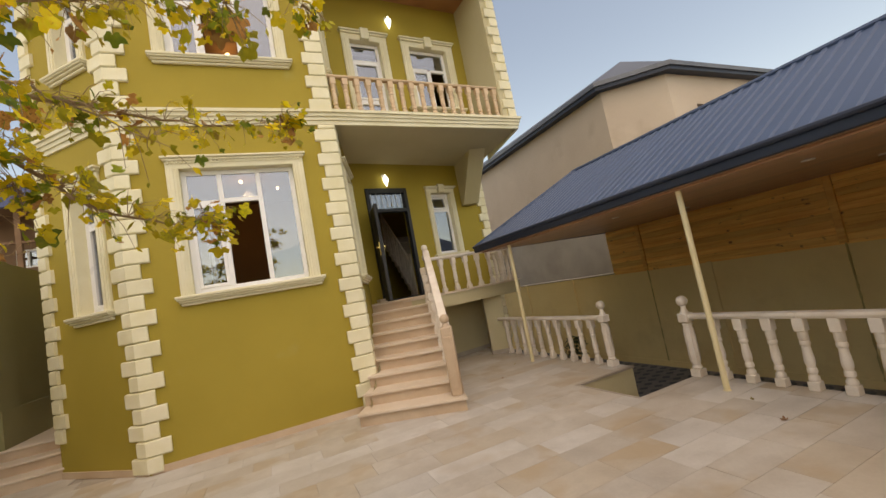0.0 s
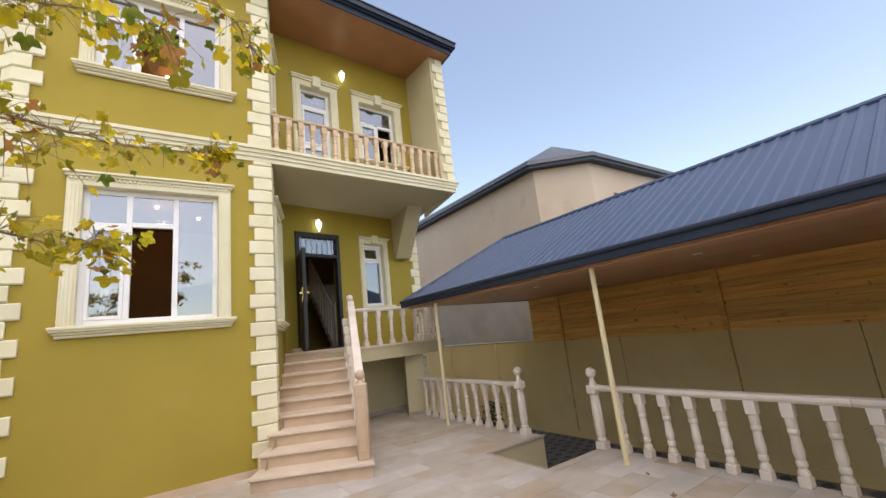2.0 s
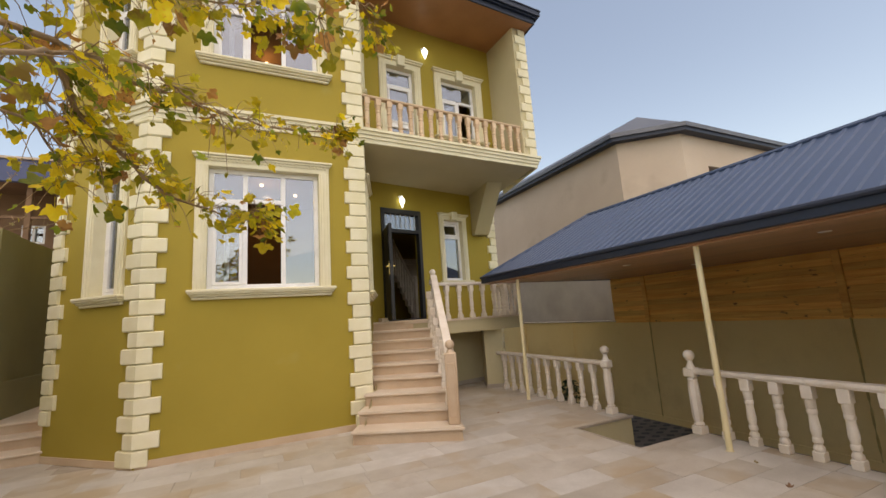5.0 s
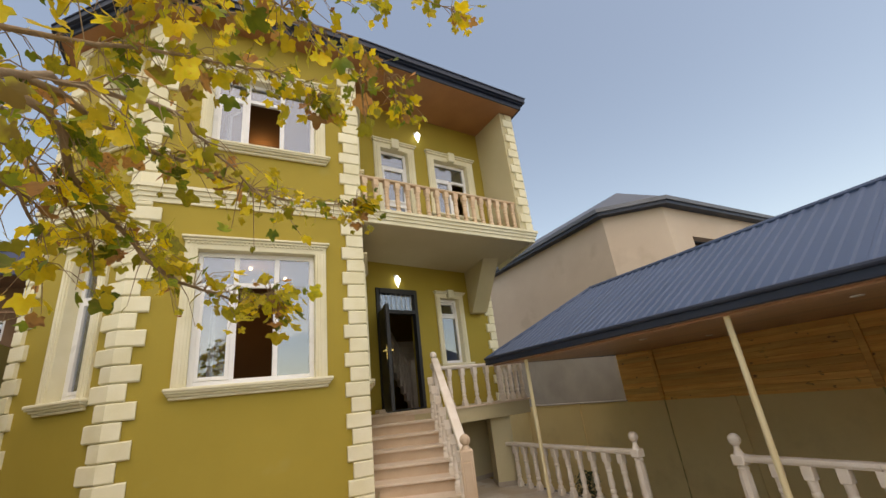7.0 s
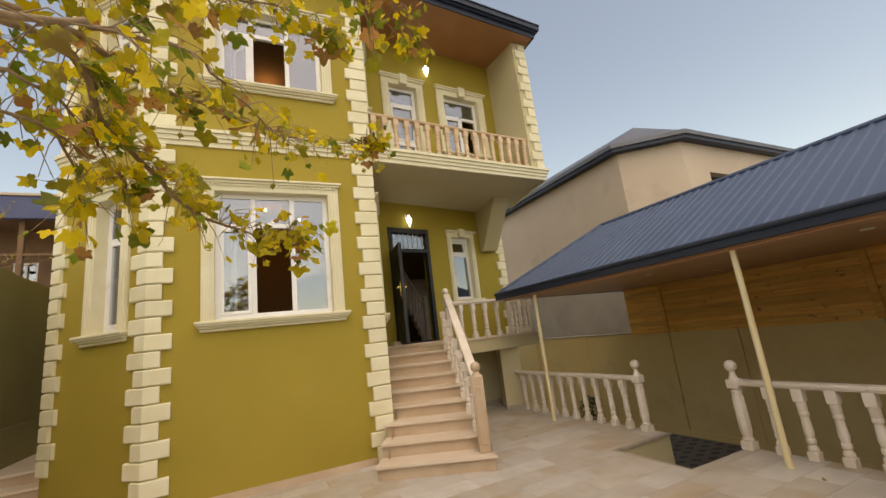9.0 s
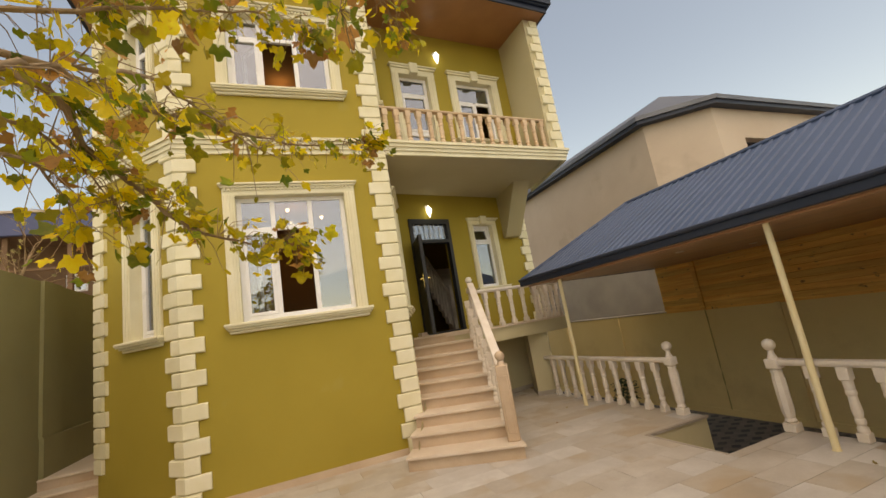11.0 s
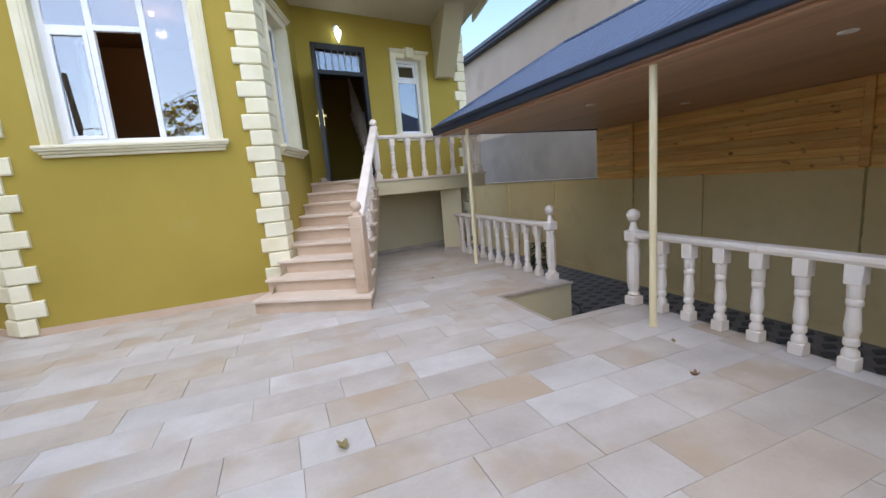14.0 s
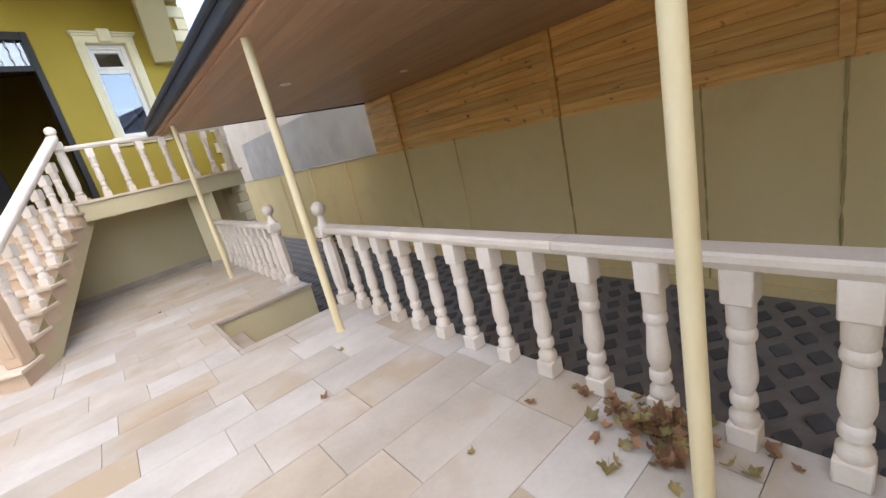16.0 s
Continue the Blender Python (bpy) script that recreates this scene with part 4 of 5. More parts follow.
# raised ribs of the sheet, running down the slope
slope = (RZ - EZ) / (RX - EX0)
y = SY + 0.1
while y < NY - 0.1:
    xt = RX - 0.02
    if y > RN:
        xt = EX0 + (RX - EX0) * (NY - y) / (NY - RN)
    if y < RS:
        xt = EX0 + (RX - EX0) * (y - SY) / (RS - SY)
    if xt - EX0 > 0.06:
        bm = bmesh.new()
        a = [bm.verts.new((EX0, y + o, EZ + h)) for o, h in ((-0.032, 0.0), (-0.016, 0.022), (0.016, 0.022), (0.032, 0.0))]
        b = [bm.verts.new((xt, y + o, EZ + h + slope * (xt - EX0))) for o, h in ((-0.032, 0.0), (-0.016, 0.022), (0.016, 0.022), (0.032, 0.0))]
        for k in range(3):
            bm.faces.new((a[k], b[k], b[k + 1], a[k + 1]))
        bm.faces.new(a)
        part("rib", bm, NAVY, canopy)
    y += 0.15
for a, b in (((RX, RN, RZ), (RX, RS, RZ)), ((EX0, NY, EZ), (RX, RN, RZ)), ((RX, RS, RZ), (EX0, SY, EZ))):
    bm = bmesh.new()
    tube(bm, [(a[0], a[1], a[2] + 0.012), (b[0], b[1], b[2] + 0.012)], 0.04, 6)
    part("ridge_cap", bm, NAVY, canopy)
bm = bmesh.new()
box(bm, EX0 - 0.035, EX0 + 0.035, SY, NY, EZ - 0.115, EZ + 0.012, None, 0.008)
part("fascia", bm, NAVYTRIM, canopy)
bm = bmesh.new()
tube(bm, [(EX0 - 0.045, SY, EZ + 0.0), (EX0 - 0.045, NY, EZ + 0.0)], 0.03, 8)
part("drip_edge", bm, NAVYTRIM, canopy)
bm = bmesh.new()
box(bm, 0, 4.2, -0.03, 0.03, EZ - 0.115, EZ + 0.012, line((EX0 - 0.03, NY), (EX1, NY + 0.3)), 0.008)
part("fascia", bm, NAVYTRIM, canopy)
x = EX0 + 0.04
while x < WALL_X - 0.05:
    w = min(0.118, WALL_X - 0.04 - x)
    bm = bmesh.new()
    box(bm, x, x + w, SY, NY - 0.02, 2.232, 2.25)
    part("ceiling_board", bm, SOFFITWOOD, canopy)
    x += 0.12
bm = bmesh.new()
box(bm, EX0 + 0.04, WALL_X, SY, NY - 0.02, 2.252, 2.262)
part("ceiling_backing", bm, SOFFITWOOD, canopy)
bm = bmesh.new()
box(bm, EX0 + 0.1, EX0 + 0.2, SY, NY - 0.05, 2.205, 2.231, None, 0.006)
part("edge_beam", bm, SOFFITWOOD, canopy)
for k in range(9):
    z = 1.20 + k * 0.115
    for ya, yb in ((7.06, 8.05), (3.47, 7.04), (0.74, 3.43), (-0.68, 0.70), (-4.4, -0.72)):
        bm = bmesh.new()
        box(bm, WALL_X - 0.035, WALL_X - 0.014, ya, yb, z, min(z + 0.112, 2.23), None, 0.004)
        part("board", bm, PINE, canopy)
bm = bmesh.new()
box(bm, WALL_X - 0.0135, WALL_X - 0.001, -4.4, 8.04, 1.15, 2.34)
part("backing", bm, PINE, canopy)
for y in (7.05, 3.45, 0.72, -0.7):
    bm = bmesh.new()
    box(bm, WALL_X - 0.075, WALL_X - 0.034, y - 0.05, y + 0.05, 1.17, 2.23, None, 0.005)
    part("batten", bm, PINE, canopy)
for y in (0.58, 3.20, 6.76):
    bm = bmesh.new()
    lathe(bm, [(0.0315, 0.004), (0.0315, 2.23)], 24, Matrix.Translation((POST_X, y, 0)))
    post = smooth(part("post", bm, POST, canopy))
    bm = bmesh.new()
    lathe(bm, [(0.040, 0.0), (0.039, 0.005), (0.032, 0.008)], 16, Matrix.Translation((POST_X, y, 0)))
    part("base_plate", bm, POST, post)
for x, y in ((5.6, 5.0), (5.6, 2.4), (7.3, 2.4), (7.3, 5.0), (5.6, 0.2), (7.3, 0.2)):
    bm = bmesh.new()
    lathe(bm, [(0.06, 2.231), (0.06, 2.222), (0.045, 2.219), (0.01, 2.218)], 16, Matrix.Translation((x, y, 0)))
    smooth(part("downlight", bm, PVC, canopy, "small white recessed downlight"))

# ---- neighbours ----
nb = thing("neighbour_house", "pinkish rendered house with a dark hipped metal roof", "house", (16, 15, -1))
NB = [(11.2, 30), (11.0, 9.45), (12.45, 8.2), (26, 8.45)]
for a, b, ops in ((NB[0], NB[1], []), (NB[1], NB[2], []), (NB[2], NB[3], [(1.2, 3.4, 4.3, 5.9), (6, 8, 4.3, 5.9)])):
    bm = bmesh.new()
    wall_boxes(bm, line(a, b), math.dist(a, b), 0.3, -1.2, 6.9, ops)
    part("wall", bm, NBWALL, nb)
bm = bmesh.new()
prism(bm, [(11.8, 29), (11.6, 10), (12.8, 9.0), (25, 9.2), (25, 29)], 3.9, 4.0)
part("room_floor", bm, CONCRETE, nb)
bm = bmesh.new()
box(bm, 12.9, 25, 10.6, 10.8, 4.0, 6.9)
part("room_wall", bm, BROWNWALL, nb)
NE = [(10.9, 30), (10.7, 9.35), (12.33, 7.92), (26, 8.15)]
for z0, z1, o in ((6.86, 6.98, 0.0), (6.98, 7.12, 0.06)):
    bm = bmesh.new()
    band(bm, NE, -0.35, o, z0, z1)
    part("eave", bm, NAVYTRIM if o < 0.05 else NBROOF, nb)
bm = bmesh.new()
b = [bm.verts.new((*p, 7.1)) for p in NE] + [bm.verts.new((26, 30, 7.1))]
t = [bm.verts.new(p) for p in ((14.1, 27, 9.0), (14.1, 10.9, 9.0), (23, 10.9, 9.0), (23, 27, 9.0))]
for q in ((b[0], b[1], t[1], t[0]), (b[1], b[2], t[1]), (b[2], b[3], t[2], t[1]), (b[3], b[4], t[3], t[2]), (b[4], b[0], t[0], t[3]), t):
    bm.faces.new(q)
part("roof", bm, NBROOF, nb)

# house beyond the side wall: open terrace under a roof with a blue fascia
nl = thing("terrace_house", "brown terrace house with a blue roof fascia behind the wall", "house", (-9, 18, 0))
bm = bmesh.new()
wall_boxes(bm, line((-14, 17.3), (-3.6, 17.3)), 10.4, 0.3, -0.1, 6.35, [(7.35, 7.95, 4.75, 5.35), (8.75, 9.35, 4.75, 5.35), (4.8, 5.6, 4.5, 5.6)])
part("wall", bm, BROWNWALL, nl)
bm = bmesh.new()
box(bm, -14, -3.6, 16.0, 17.3, 3.85, 4.0)
part("terrace_floor", bm, CONCRETE, nl)
bm = bmesh.new()
box(bm, -14, -13.7, 17.6, 24, -0.1, 6.35)
box(bm, -3.9, -3.6, 17.6, 24, -0.1, 6.35)
box(bm, -14, -3.6, 24, 24.3, -0.1, 6.35)
part("wall", bm, BROWNWALL, nl)
bm = bmesh.new()
box(bm, -14.3, -3.3, 15.8, 15.95, 6.33, 7.02, None, 0.02)
part("fascia", bm, BLUEROOF, nl, "deep blue sheet fascia")
bm = bmesh.new()
box(bm, -14.3, -3.3, 15.95, 24.5, 6.35, 6.5)
part("soffit", bm, BROWNWALL, nl)
bm = bmesh.new()
prism(bm, [(-14.4, 15.75), (-3.2, 15.75), (-3.2, 24.6), (-14.4, 24.6)], 7.022, 7.09)
part("roof", bm, NBWALL, nl, "dusty pink roof sheet")
for x in (-13.4, -11.2, -9.2, -7.6, -6.05, -4.5):
    bm = bmesh.new()
    box(bm, x - 0.07, x + 0.07, 16.05, 16.19, 4.0, 6.34, None, 0.01)
    part("post", bm, BROWNWALL, nl)
bm = bmesh.new()
box(bm, -14, -3.6, 16.07, 16.17, 5.28, 5.36, None, 0.01)
part("beam", bm, BROWNWALL, nl)
for x0, x1, z0, z1 in ((-6.65, -6.05, 4.75, 5.35), (-5.25, -4.65, 4.75, 5.35), (-9.2, -8.4, 4.5, 5.6)):
    bm = bmesh.new()
    for a, b, c, d in ((x0, x0 + 0.06, z0, z1), (x1 - 0.06, x1, z0, z1), (x0 + 0.06, x1 - 0.06, z0, z0 + 0.06), (x0 + 0.06, x1 - 0.06, z1 - 0.06, z1), ((x0 + x1) / 2 - 0.03, (x0 + x1) / 2 + 0.03, z0 + 0.06, z1 - 0.06)):
        box(bm, a, b, 17.33, 17.40, c, d)
    win = part("window", bm, PVC, nl, "small white window frame")
    bm = bmesh.new()
    box(bm, x0 + 0.06, x1 - 0.06, 17.41, 17.42, z0 + 0.06, z1 - 0.06)
    part("pane", bm, GLASS, win)

# ---- gate wall fittings, bucket, drain, hose, shrub ----
for z in (1.39, 1.17):
    plate = thing("wall_plate", "blank black plate fixed to the cream wall", "plate", MG @ Vector((0.74, 0, z)), "wall plates")
    bm = bmesh.new()
    box(bm, 0.58, 0.92, -0.02, -0.001, z, z + 0.125, MG, 0.006)
    part("face", bm, DOORSTEEL, plate)
socket = thing("wall_socket", "white double wall socket", "socket", MG @ Vector((0.66, 0, 0.85)))
bm = bmesh.new()
box(bm, 0.58, 0.74, -0.012, -0.001, 0.85, 0.93, MG, 0.004)
part("plate", bm, PVC, socket)
for u in (0.62, 0.70):
    bm = bmesh.new()
    lathe(bm, [(0.026, 0.0), (0.026, 0.004), (0.02, 0.004)], 16, MG @ Matrix.Translation((u, -0.012, 0.89)) @ Matrix.Rotation(radians(90), 4, "X"))
    part("outlet", bm, PVC, socket)
pipe = thing("drain_pipe", "white bent plastic pipe end on the cream wall", "pipe", MG @ Vector((0.85, 0, 0.4)))
bm = bmesh.new()
tube(bm, [MG @ Vector((0.72, -0.09, 0.36)), MG @ Vector((0.80, -0.08, 0.44)), MG @ Vector((0.86, -0.05, 0.47)), MG @ Vector((1.3, -0.03, 0.48))], 0.02, 10)
smooth(part("pipe", bm, PVC, pipe))

bucket = thing("bucket", "worn green plastic bucket on the paving", "bucket", (3.45, -0.52, 0))
bm = bmesh.new()
lathe(bm, [(0.115, 0.0), (0.12, 0.01), (0.15, 0.27), (0.158, 0.272), (0.158, 0.285), (0.145, 0.285), (0.113, 0.02), (0.02, 0.015)], 28, Matrix.Translation((3.45, -0.52, 0.001)))
smooth(part("body", bm, BUCKET, bucket))
bm = bmesh.new()
tube(bm, [(3.45 + 0.158 * math.cos(a), -0.52 + 0.03, 0.27 - 0.16 * math.sin(a)) for a in [math.pi * k / 10 for k in range(11)]], 0.004, 6)
part("handle", bm, CHROME, bucket)

drain = thing("channel_drain", "narrow channel drain with a white slotted grate", "drain", (0.7, 2.25, 0))
for x0 in (0.93, 0.44, -0.05):
    bm = bmesh.new()
    for a, b in ((2.200, 2.212), (2.293, 2.305)):
        box(bm, x0, x0 + 0.485, a, b, 0.001, 0.008)
    for a in (x0, x0 + 0.475):
        box(bm, a, a + 0.01, 2.212, 2.293, 0.001, 0.008)
    for k in range(20):
        xa = x0 + 0.015 + k * 0.0232
        for y0, s in ((2.212, 1), (2.254, -1)):
            q = [(xa, y0), (xa + 0.010, y0), (xa + 0.010 + 0.009 * s, y0 + 0.039), (xa + 0.009 * s, y0 + 0.039)]
            prism(bm, q, 0.002, 0.007)
    box(bm, x0, x0 + 0.485, 2.249, 2.256, 0.001, 0.0075)
    part("grate", bm, PVC, drain)
bm = bmesh.new()
box(bm, -0.06, 1.42, 2.196, 2.309, -0.02, 0.0015)
part("channel", bm, DOORSTEEL, drain)

hose = thing("garden_hose", "thin black hose lying along the lane", "hose", (6.5, 7, LANE_Z))
bm = bmesh.new()
tube(bm, [(7.25 - 1.3 * (k / 24) + 0.16 * math.sin(k * 0.5), 8.9 - 3.6 * (k / 24), LANE_Z + 0.012) for k in range(25)], 0.014, 6)
smooth(part("tube", bm, DOORSTEEL, hose))


# ---- leaves ----
def leaf_mesh(name, material, curl, seed, fold=0.15):
    rng = random.Random(seed)
    lobes = [(-158, 0.36), (-128, 0.60), (-106, 0.50), (-84, 0.74), (-62, 0.92), (-46, 0.66), (-34, 0.64), (-17, 0.82), (0, 1.0), (17, 0.82), (34, 0.64), (46, 0.66), (62, 0.92), (84, 0.74), (106, 0.50), (128, 0.60), (158, 0.36)]
    bm = bmesh.new()
    c = bm.verts.new((0, 0, 0))
    mid, rim = [], []
    for a, r in lobes:
        r *= rng.uniform(0.88, 1.1)
        th = radians(a + rng.uniform(-4, 4))
        for q, lst in ((0.5, mid), (1.0, rim)):
            x, y = r * q * math.sin(th), r * q * math.cos(th)
            lst.append(bm.verts.new((0.5 * x, 0.5 * y, curl * (r * q) ** 2 * 0.5 + fold * abs(x) * 0.5 + rng.uniform(-0.02, 0.02))))
    for k in range(len(lobes) - 1):
        bm.faces.new((c, mid[k], mid[k + 1]))
        bm.faces.new((mid[k], rim[k], rim[k + 1], mid[k + 1]))
    s = [bm.verts.new(p) for p in ((-0.008, 0, 0.0), (0.008, 0, 0.0), (0.006, -0.5, 0.05), (-0.006, -0.5, 0.05))]
    bm.faces.new(s)
    me = bpy.data.meshes.new(name)
    bm.to_mesh(me)
    bm.free()
    me.materials.append(material)
    me.shade_smooth()
    return me


def leaf_material(name, c1, c2, spot):
    m = mat(name, c1, c2, 9, 0.55, 0.1, 60, rnd=0.42, spot=(spot, 14, 0.58, 0.8), local=True)
    nt = m.node_tree
    bs = nt.nodes["Principled BSDF"]
    tr, mx = nt.nodes.new("ShaderNodeBsdfTranslucent"), nt.nodes.new("ShaderNodeMixShader")
    mx.inputs[0].default_value = 0.45
    nt.links.new(bs.inputs["Base Color"].links[0].from_socket, tr.inputs["Color"])
    nt.links.new(bs.outputs[0], mx.inputs[1])
    nt.links.new(tr.outputs[0], mx.inputs[2])
    nt.links.new(mx.outputs[0], nt.nodes["Material Output"].inputs[0])
    return m


LEAFCOL = [leaf_material("leaf_yellow", (0.80, 0.55, 0.02), (0.90, 0.72, 0.06), (0.30, 0.32, 0.04)),
           leaf_material("leaf_green", (0.11, 0.18, 0.02), (0.34, 0.38, 0.03), (0.40, 0.30, 0.05)),
           leaf_material("leaf_olive", (0.44, 0.41, 0.03), (0.66, 0.55, 0.04), (0.25, 0.14, 0.04)),
           leaf_material("leaf_rust", (0.46, 0.20, 0.06), (0.58, 0.32, 0.10), (0.18, 0.08, 0.03))]
LEAVES = [[leaf_mesh("leaf", mt, cu, 10 * i + j, fo) for j, (cu, fo) in enumerate(((0.10, 0.12), (-0.22, 0.25), (0.35, 0.05)))] for i, mt in enumerate(LEAFCOL)]
DRYCOL = [leaf_material("dry_leaf_olive", (0.30, 0.25, 0.10), (0.46, 0.38, 0.18), (0.22, 0.12, 0.06)), leaf_material("dry_leaf_brown", (0.30, 0.16, 0.09), (0.44, 0.26, 0.15), (0.15, 0.08, 0.05))]
DRY = [[leaf_mesh("leaf", mt, cu, 70 + 10 * i + j, fo) for j, (cu, fo) in enumerate(((0.5, 0.35), (0.8, -0.2), (0.35, 0.6)))] for i, mt in enumerate(DRYCOL)]

# the tree: trunk stands outside the view, its boughs reach across
rng = random.Random(7)
tree = thing("plane_tree", "plane tree with yellowing lobed autumn leaves", "tree", (-2.3, 1.3, 0))


def tapered(bm, pts, r0, r1, segs=7):
    pts = [Vector(p) for p in pts]
    fine = []
    for k in range(len(pts) - 1):
        p_, a, b, n_ = pts[max(k - 1, 0)], pts[k], pts[k + 1], pts[min(k + 2, len(pts) - 1)]
        for s in range(4):
            u = s / 4
            fine.append(0.5 * ((2 * a) + (b - p_) * u + (2 * p_ - 5 * a + 4 * b - n_) * u * u + (3 * a - p_ - 3 * b + n_) * u ** 3))
    fine.append(pts[-1])
    fine = [p + Vector((rng.uniform(-1, 1), rng.uniform(-1, 1), rng.uniform(-1, 1))) * 0.008 for p in fine]
    n = len(fine)
    tube(bm, fine, [r0 + (r1 - r0) * k / (n - 1) for k in range(n)], segs)
    return fine


bm = bmesh.new()
tapered(bm, [(-2.3, 1.3, -0.01), (-2.27, 1.33, 0.8), (-2.3, 1.3, 1.6), (-2.2, 1.38, 2.3), (-2.1, 1.4, 3.2), (-2.2, 1.3, 4.4)], 0.13, 0.05, 12)
smooth(part("trunk", bm, BARK, tree))
BOUGHS = [
    ([(-2.2, 1.38, 2.2), (-1.5, 1.6, 2.55), (-0.7, 1.92, 2.64), (-0.6, 2.21, 2.54), (-0.52, 2.39, 2.46), (-0.4, 2.56, 2.36), (-0.27, 2.69, 2.31), (-0.06, 2.81, 2.27), (0.07, 2.85, 2.29)], 0.017, 0.003, 110),
    ([(-2.2, 1.38, 2.3), (-1.4, 1.6, 2.6), (-0.7, 1.9, 2.68), (-0.49, 2.29, 2.76), (-0.32, 2.52, 2.82), (-0.06, 2.74, 2.86), (0.26, 3.01, 2.94), (0.61, 3.1, 3.03)], 0.016, 0.0025, 120),
    ([(-2.15, 1.38, 2.7), (-1.4, 1.6, 2.8), (-0.73, 1.9, 2.83), (-0.46, 2.17, 3.1), (-0.24, 2.33, 3.26), (0.01, 2.47, 3.4), (0.27, 2.64, 3.46)], 0.013, 0.0025, 110),
    ([(-2.1, 1.4, 3.0), (-1.3, 1.6, 3.1), (-0.6, 1.92, 3.16), (-0.35, 2.18, 3.39), (-0.07, 2.3, 3.58), (0.35, 2.38, 3.71), (0.65, 2.49, 3.66), (0.78, 2.61, 3.56)], 0.012, 0.0025, 75),
    ([(-2.1, 1.4, 3.2), (-1.2, 1.6, 3.2), (-0.53, 1.88, 3.25), (-0.17, 2.1, 3.61), (0.32, 2.26, 3.82), (0.62, 2.2, 3.94), (0.99, 2.16, 3.93)], 0.011, 0.0025, 40),
    ([(-1.5, 1.6, 2.5), (-0.95, 1.85, 2.5), (-0.71, 2.0, 2.52), (-0.65, 2.27, 2.50), (-0.6, 2.44, 2.41)], 0.009, 0.0025, 44),
    ([(-1.4, 1.75, 2.45), (-0.95, 1.95, 2.43), (-0.71, 2.06, 2.42), (-0.67, 2.22, 2.36), (-0.72, 2.45, 2.30)], 0.008, 0.0025, 30),
    ([(-2.1, 1.4, 2.9), (-1.2, 1.3, 2.75), (-0.58, 1.31, 2.82), (-0.42, 1.32, 2.99), (-0.26, 1.36, 3.11), (-0.13, 1.4, 3.25), (0.06, 1.4, 3.43)], 0.016, 0.003, 34),
    ([(-0.45, 1.32, 2.98), (-0.29, 1.33, 3.06), (-0.17, 1.47, 3.1), (-0.05, 1.66, 3.09), (0.08, 1.81, 3.09), (0.34, 2.02, 3.08)], 0.010, 0.0025, 34),
    ([(-0.26, 1.36, 3.11), (-0.17, 1.41, 3.24), (0.13, 1.48, 3.5), (0.3, 1.52, 3.61), (0.46, 1.6, 3.6), (0.65, 1.62, 3.62), (0.79, 1.65, 3.64)], 0.009, 0.0025, 40),
    ([(-2.1, 1.35, 2.8), (-1.2, 1.25, 2.8), (-0.53, 1.3, 2.87), (-0.43, 1.42, 2.96), (-0.32, 1.56, 3.02), (-0.17, 1.76, 3.09), (0.0, 1.86, 3.17)], 0.012, 0.0025, 30),
    ([(-2.2, 1.38, 2.0), (-1.2, 1.35, 2.2), (-0.52, 1.41, 2.3), (-0.42, 1.54, 2.4), (-0.28, 1.68, 2.48), (-0.18, 1.88, 2.5), (-0.03, 2.09, 2.47)], 0.010, 0.0025, 24),
    ([(-2.1, 1.4, 2.9), (-1.2, 1.8, 3.0), (-0.9, 2.0, 3.13), (-0.65, 2.05, 3.21), (-0.38, 2.06, 3.29), (-0.2, 1.96, 3.4)], 0.010, 0.0025, 48),
    ([(-1.5, 1.5, 2.66), (-0.9, 1.58, 2.72), (-0.66, 1.61, 2.75), (-0.48, 1.65, 2.8), (-0.28, 1.65, 2.86)], 0.008, 0.0025, 26),
    ([(-1.3, 1.7, 2.7), (-1.1, 2.2, 2.9), (-0.95, 2.7, 3.05), (-0.8, 3.1, 3.1)], 0.009, 0.0025, 46),
]
made_leaves, more_leaves = 0, []
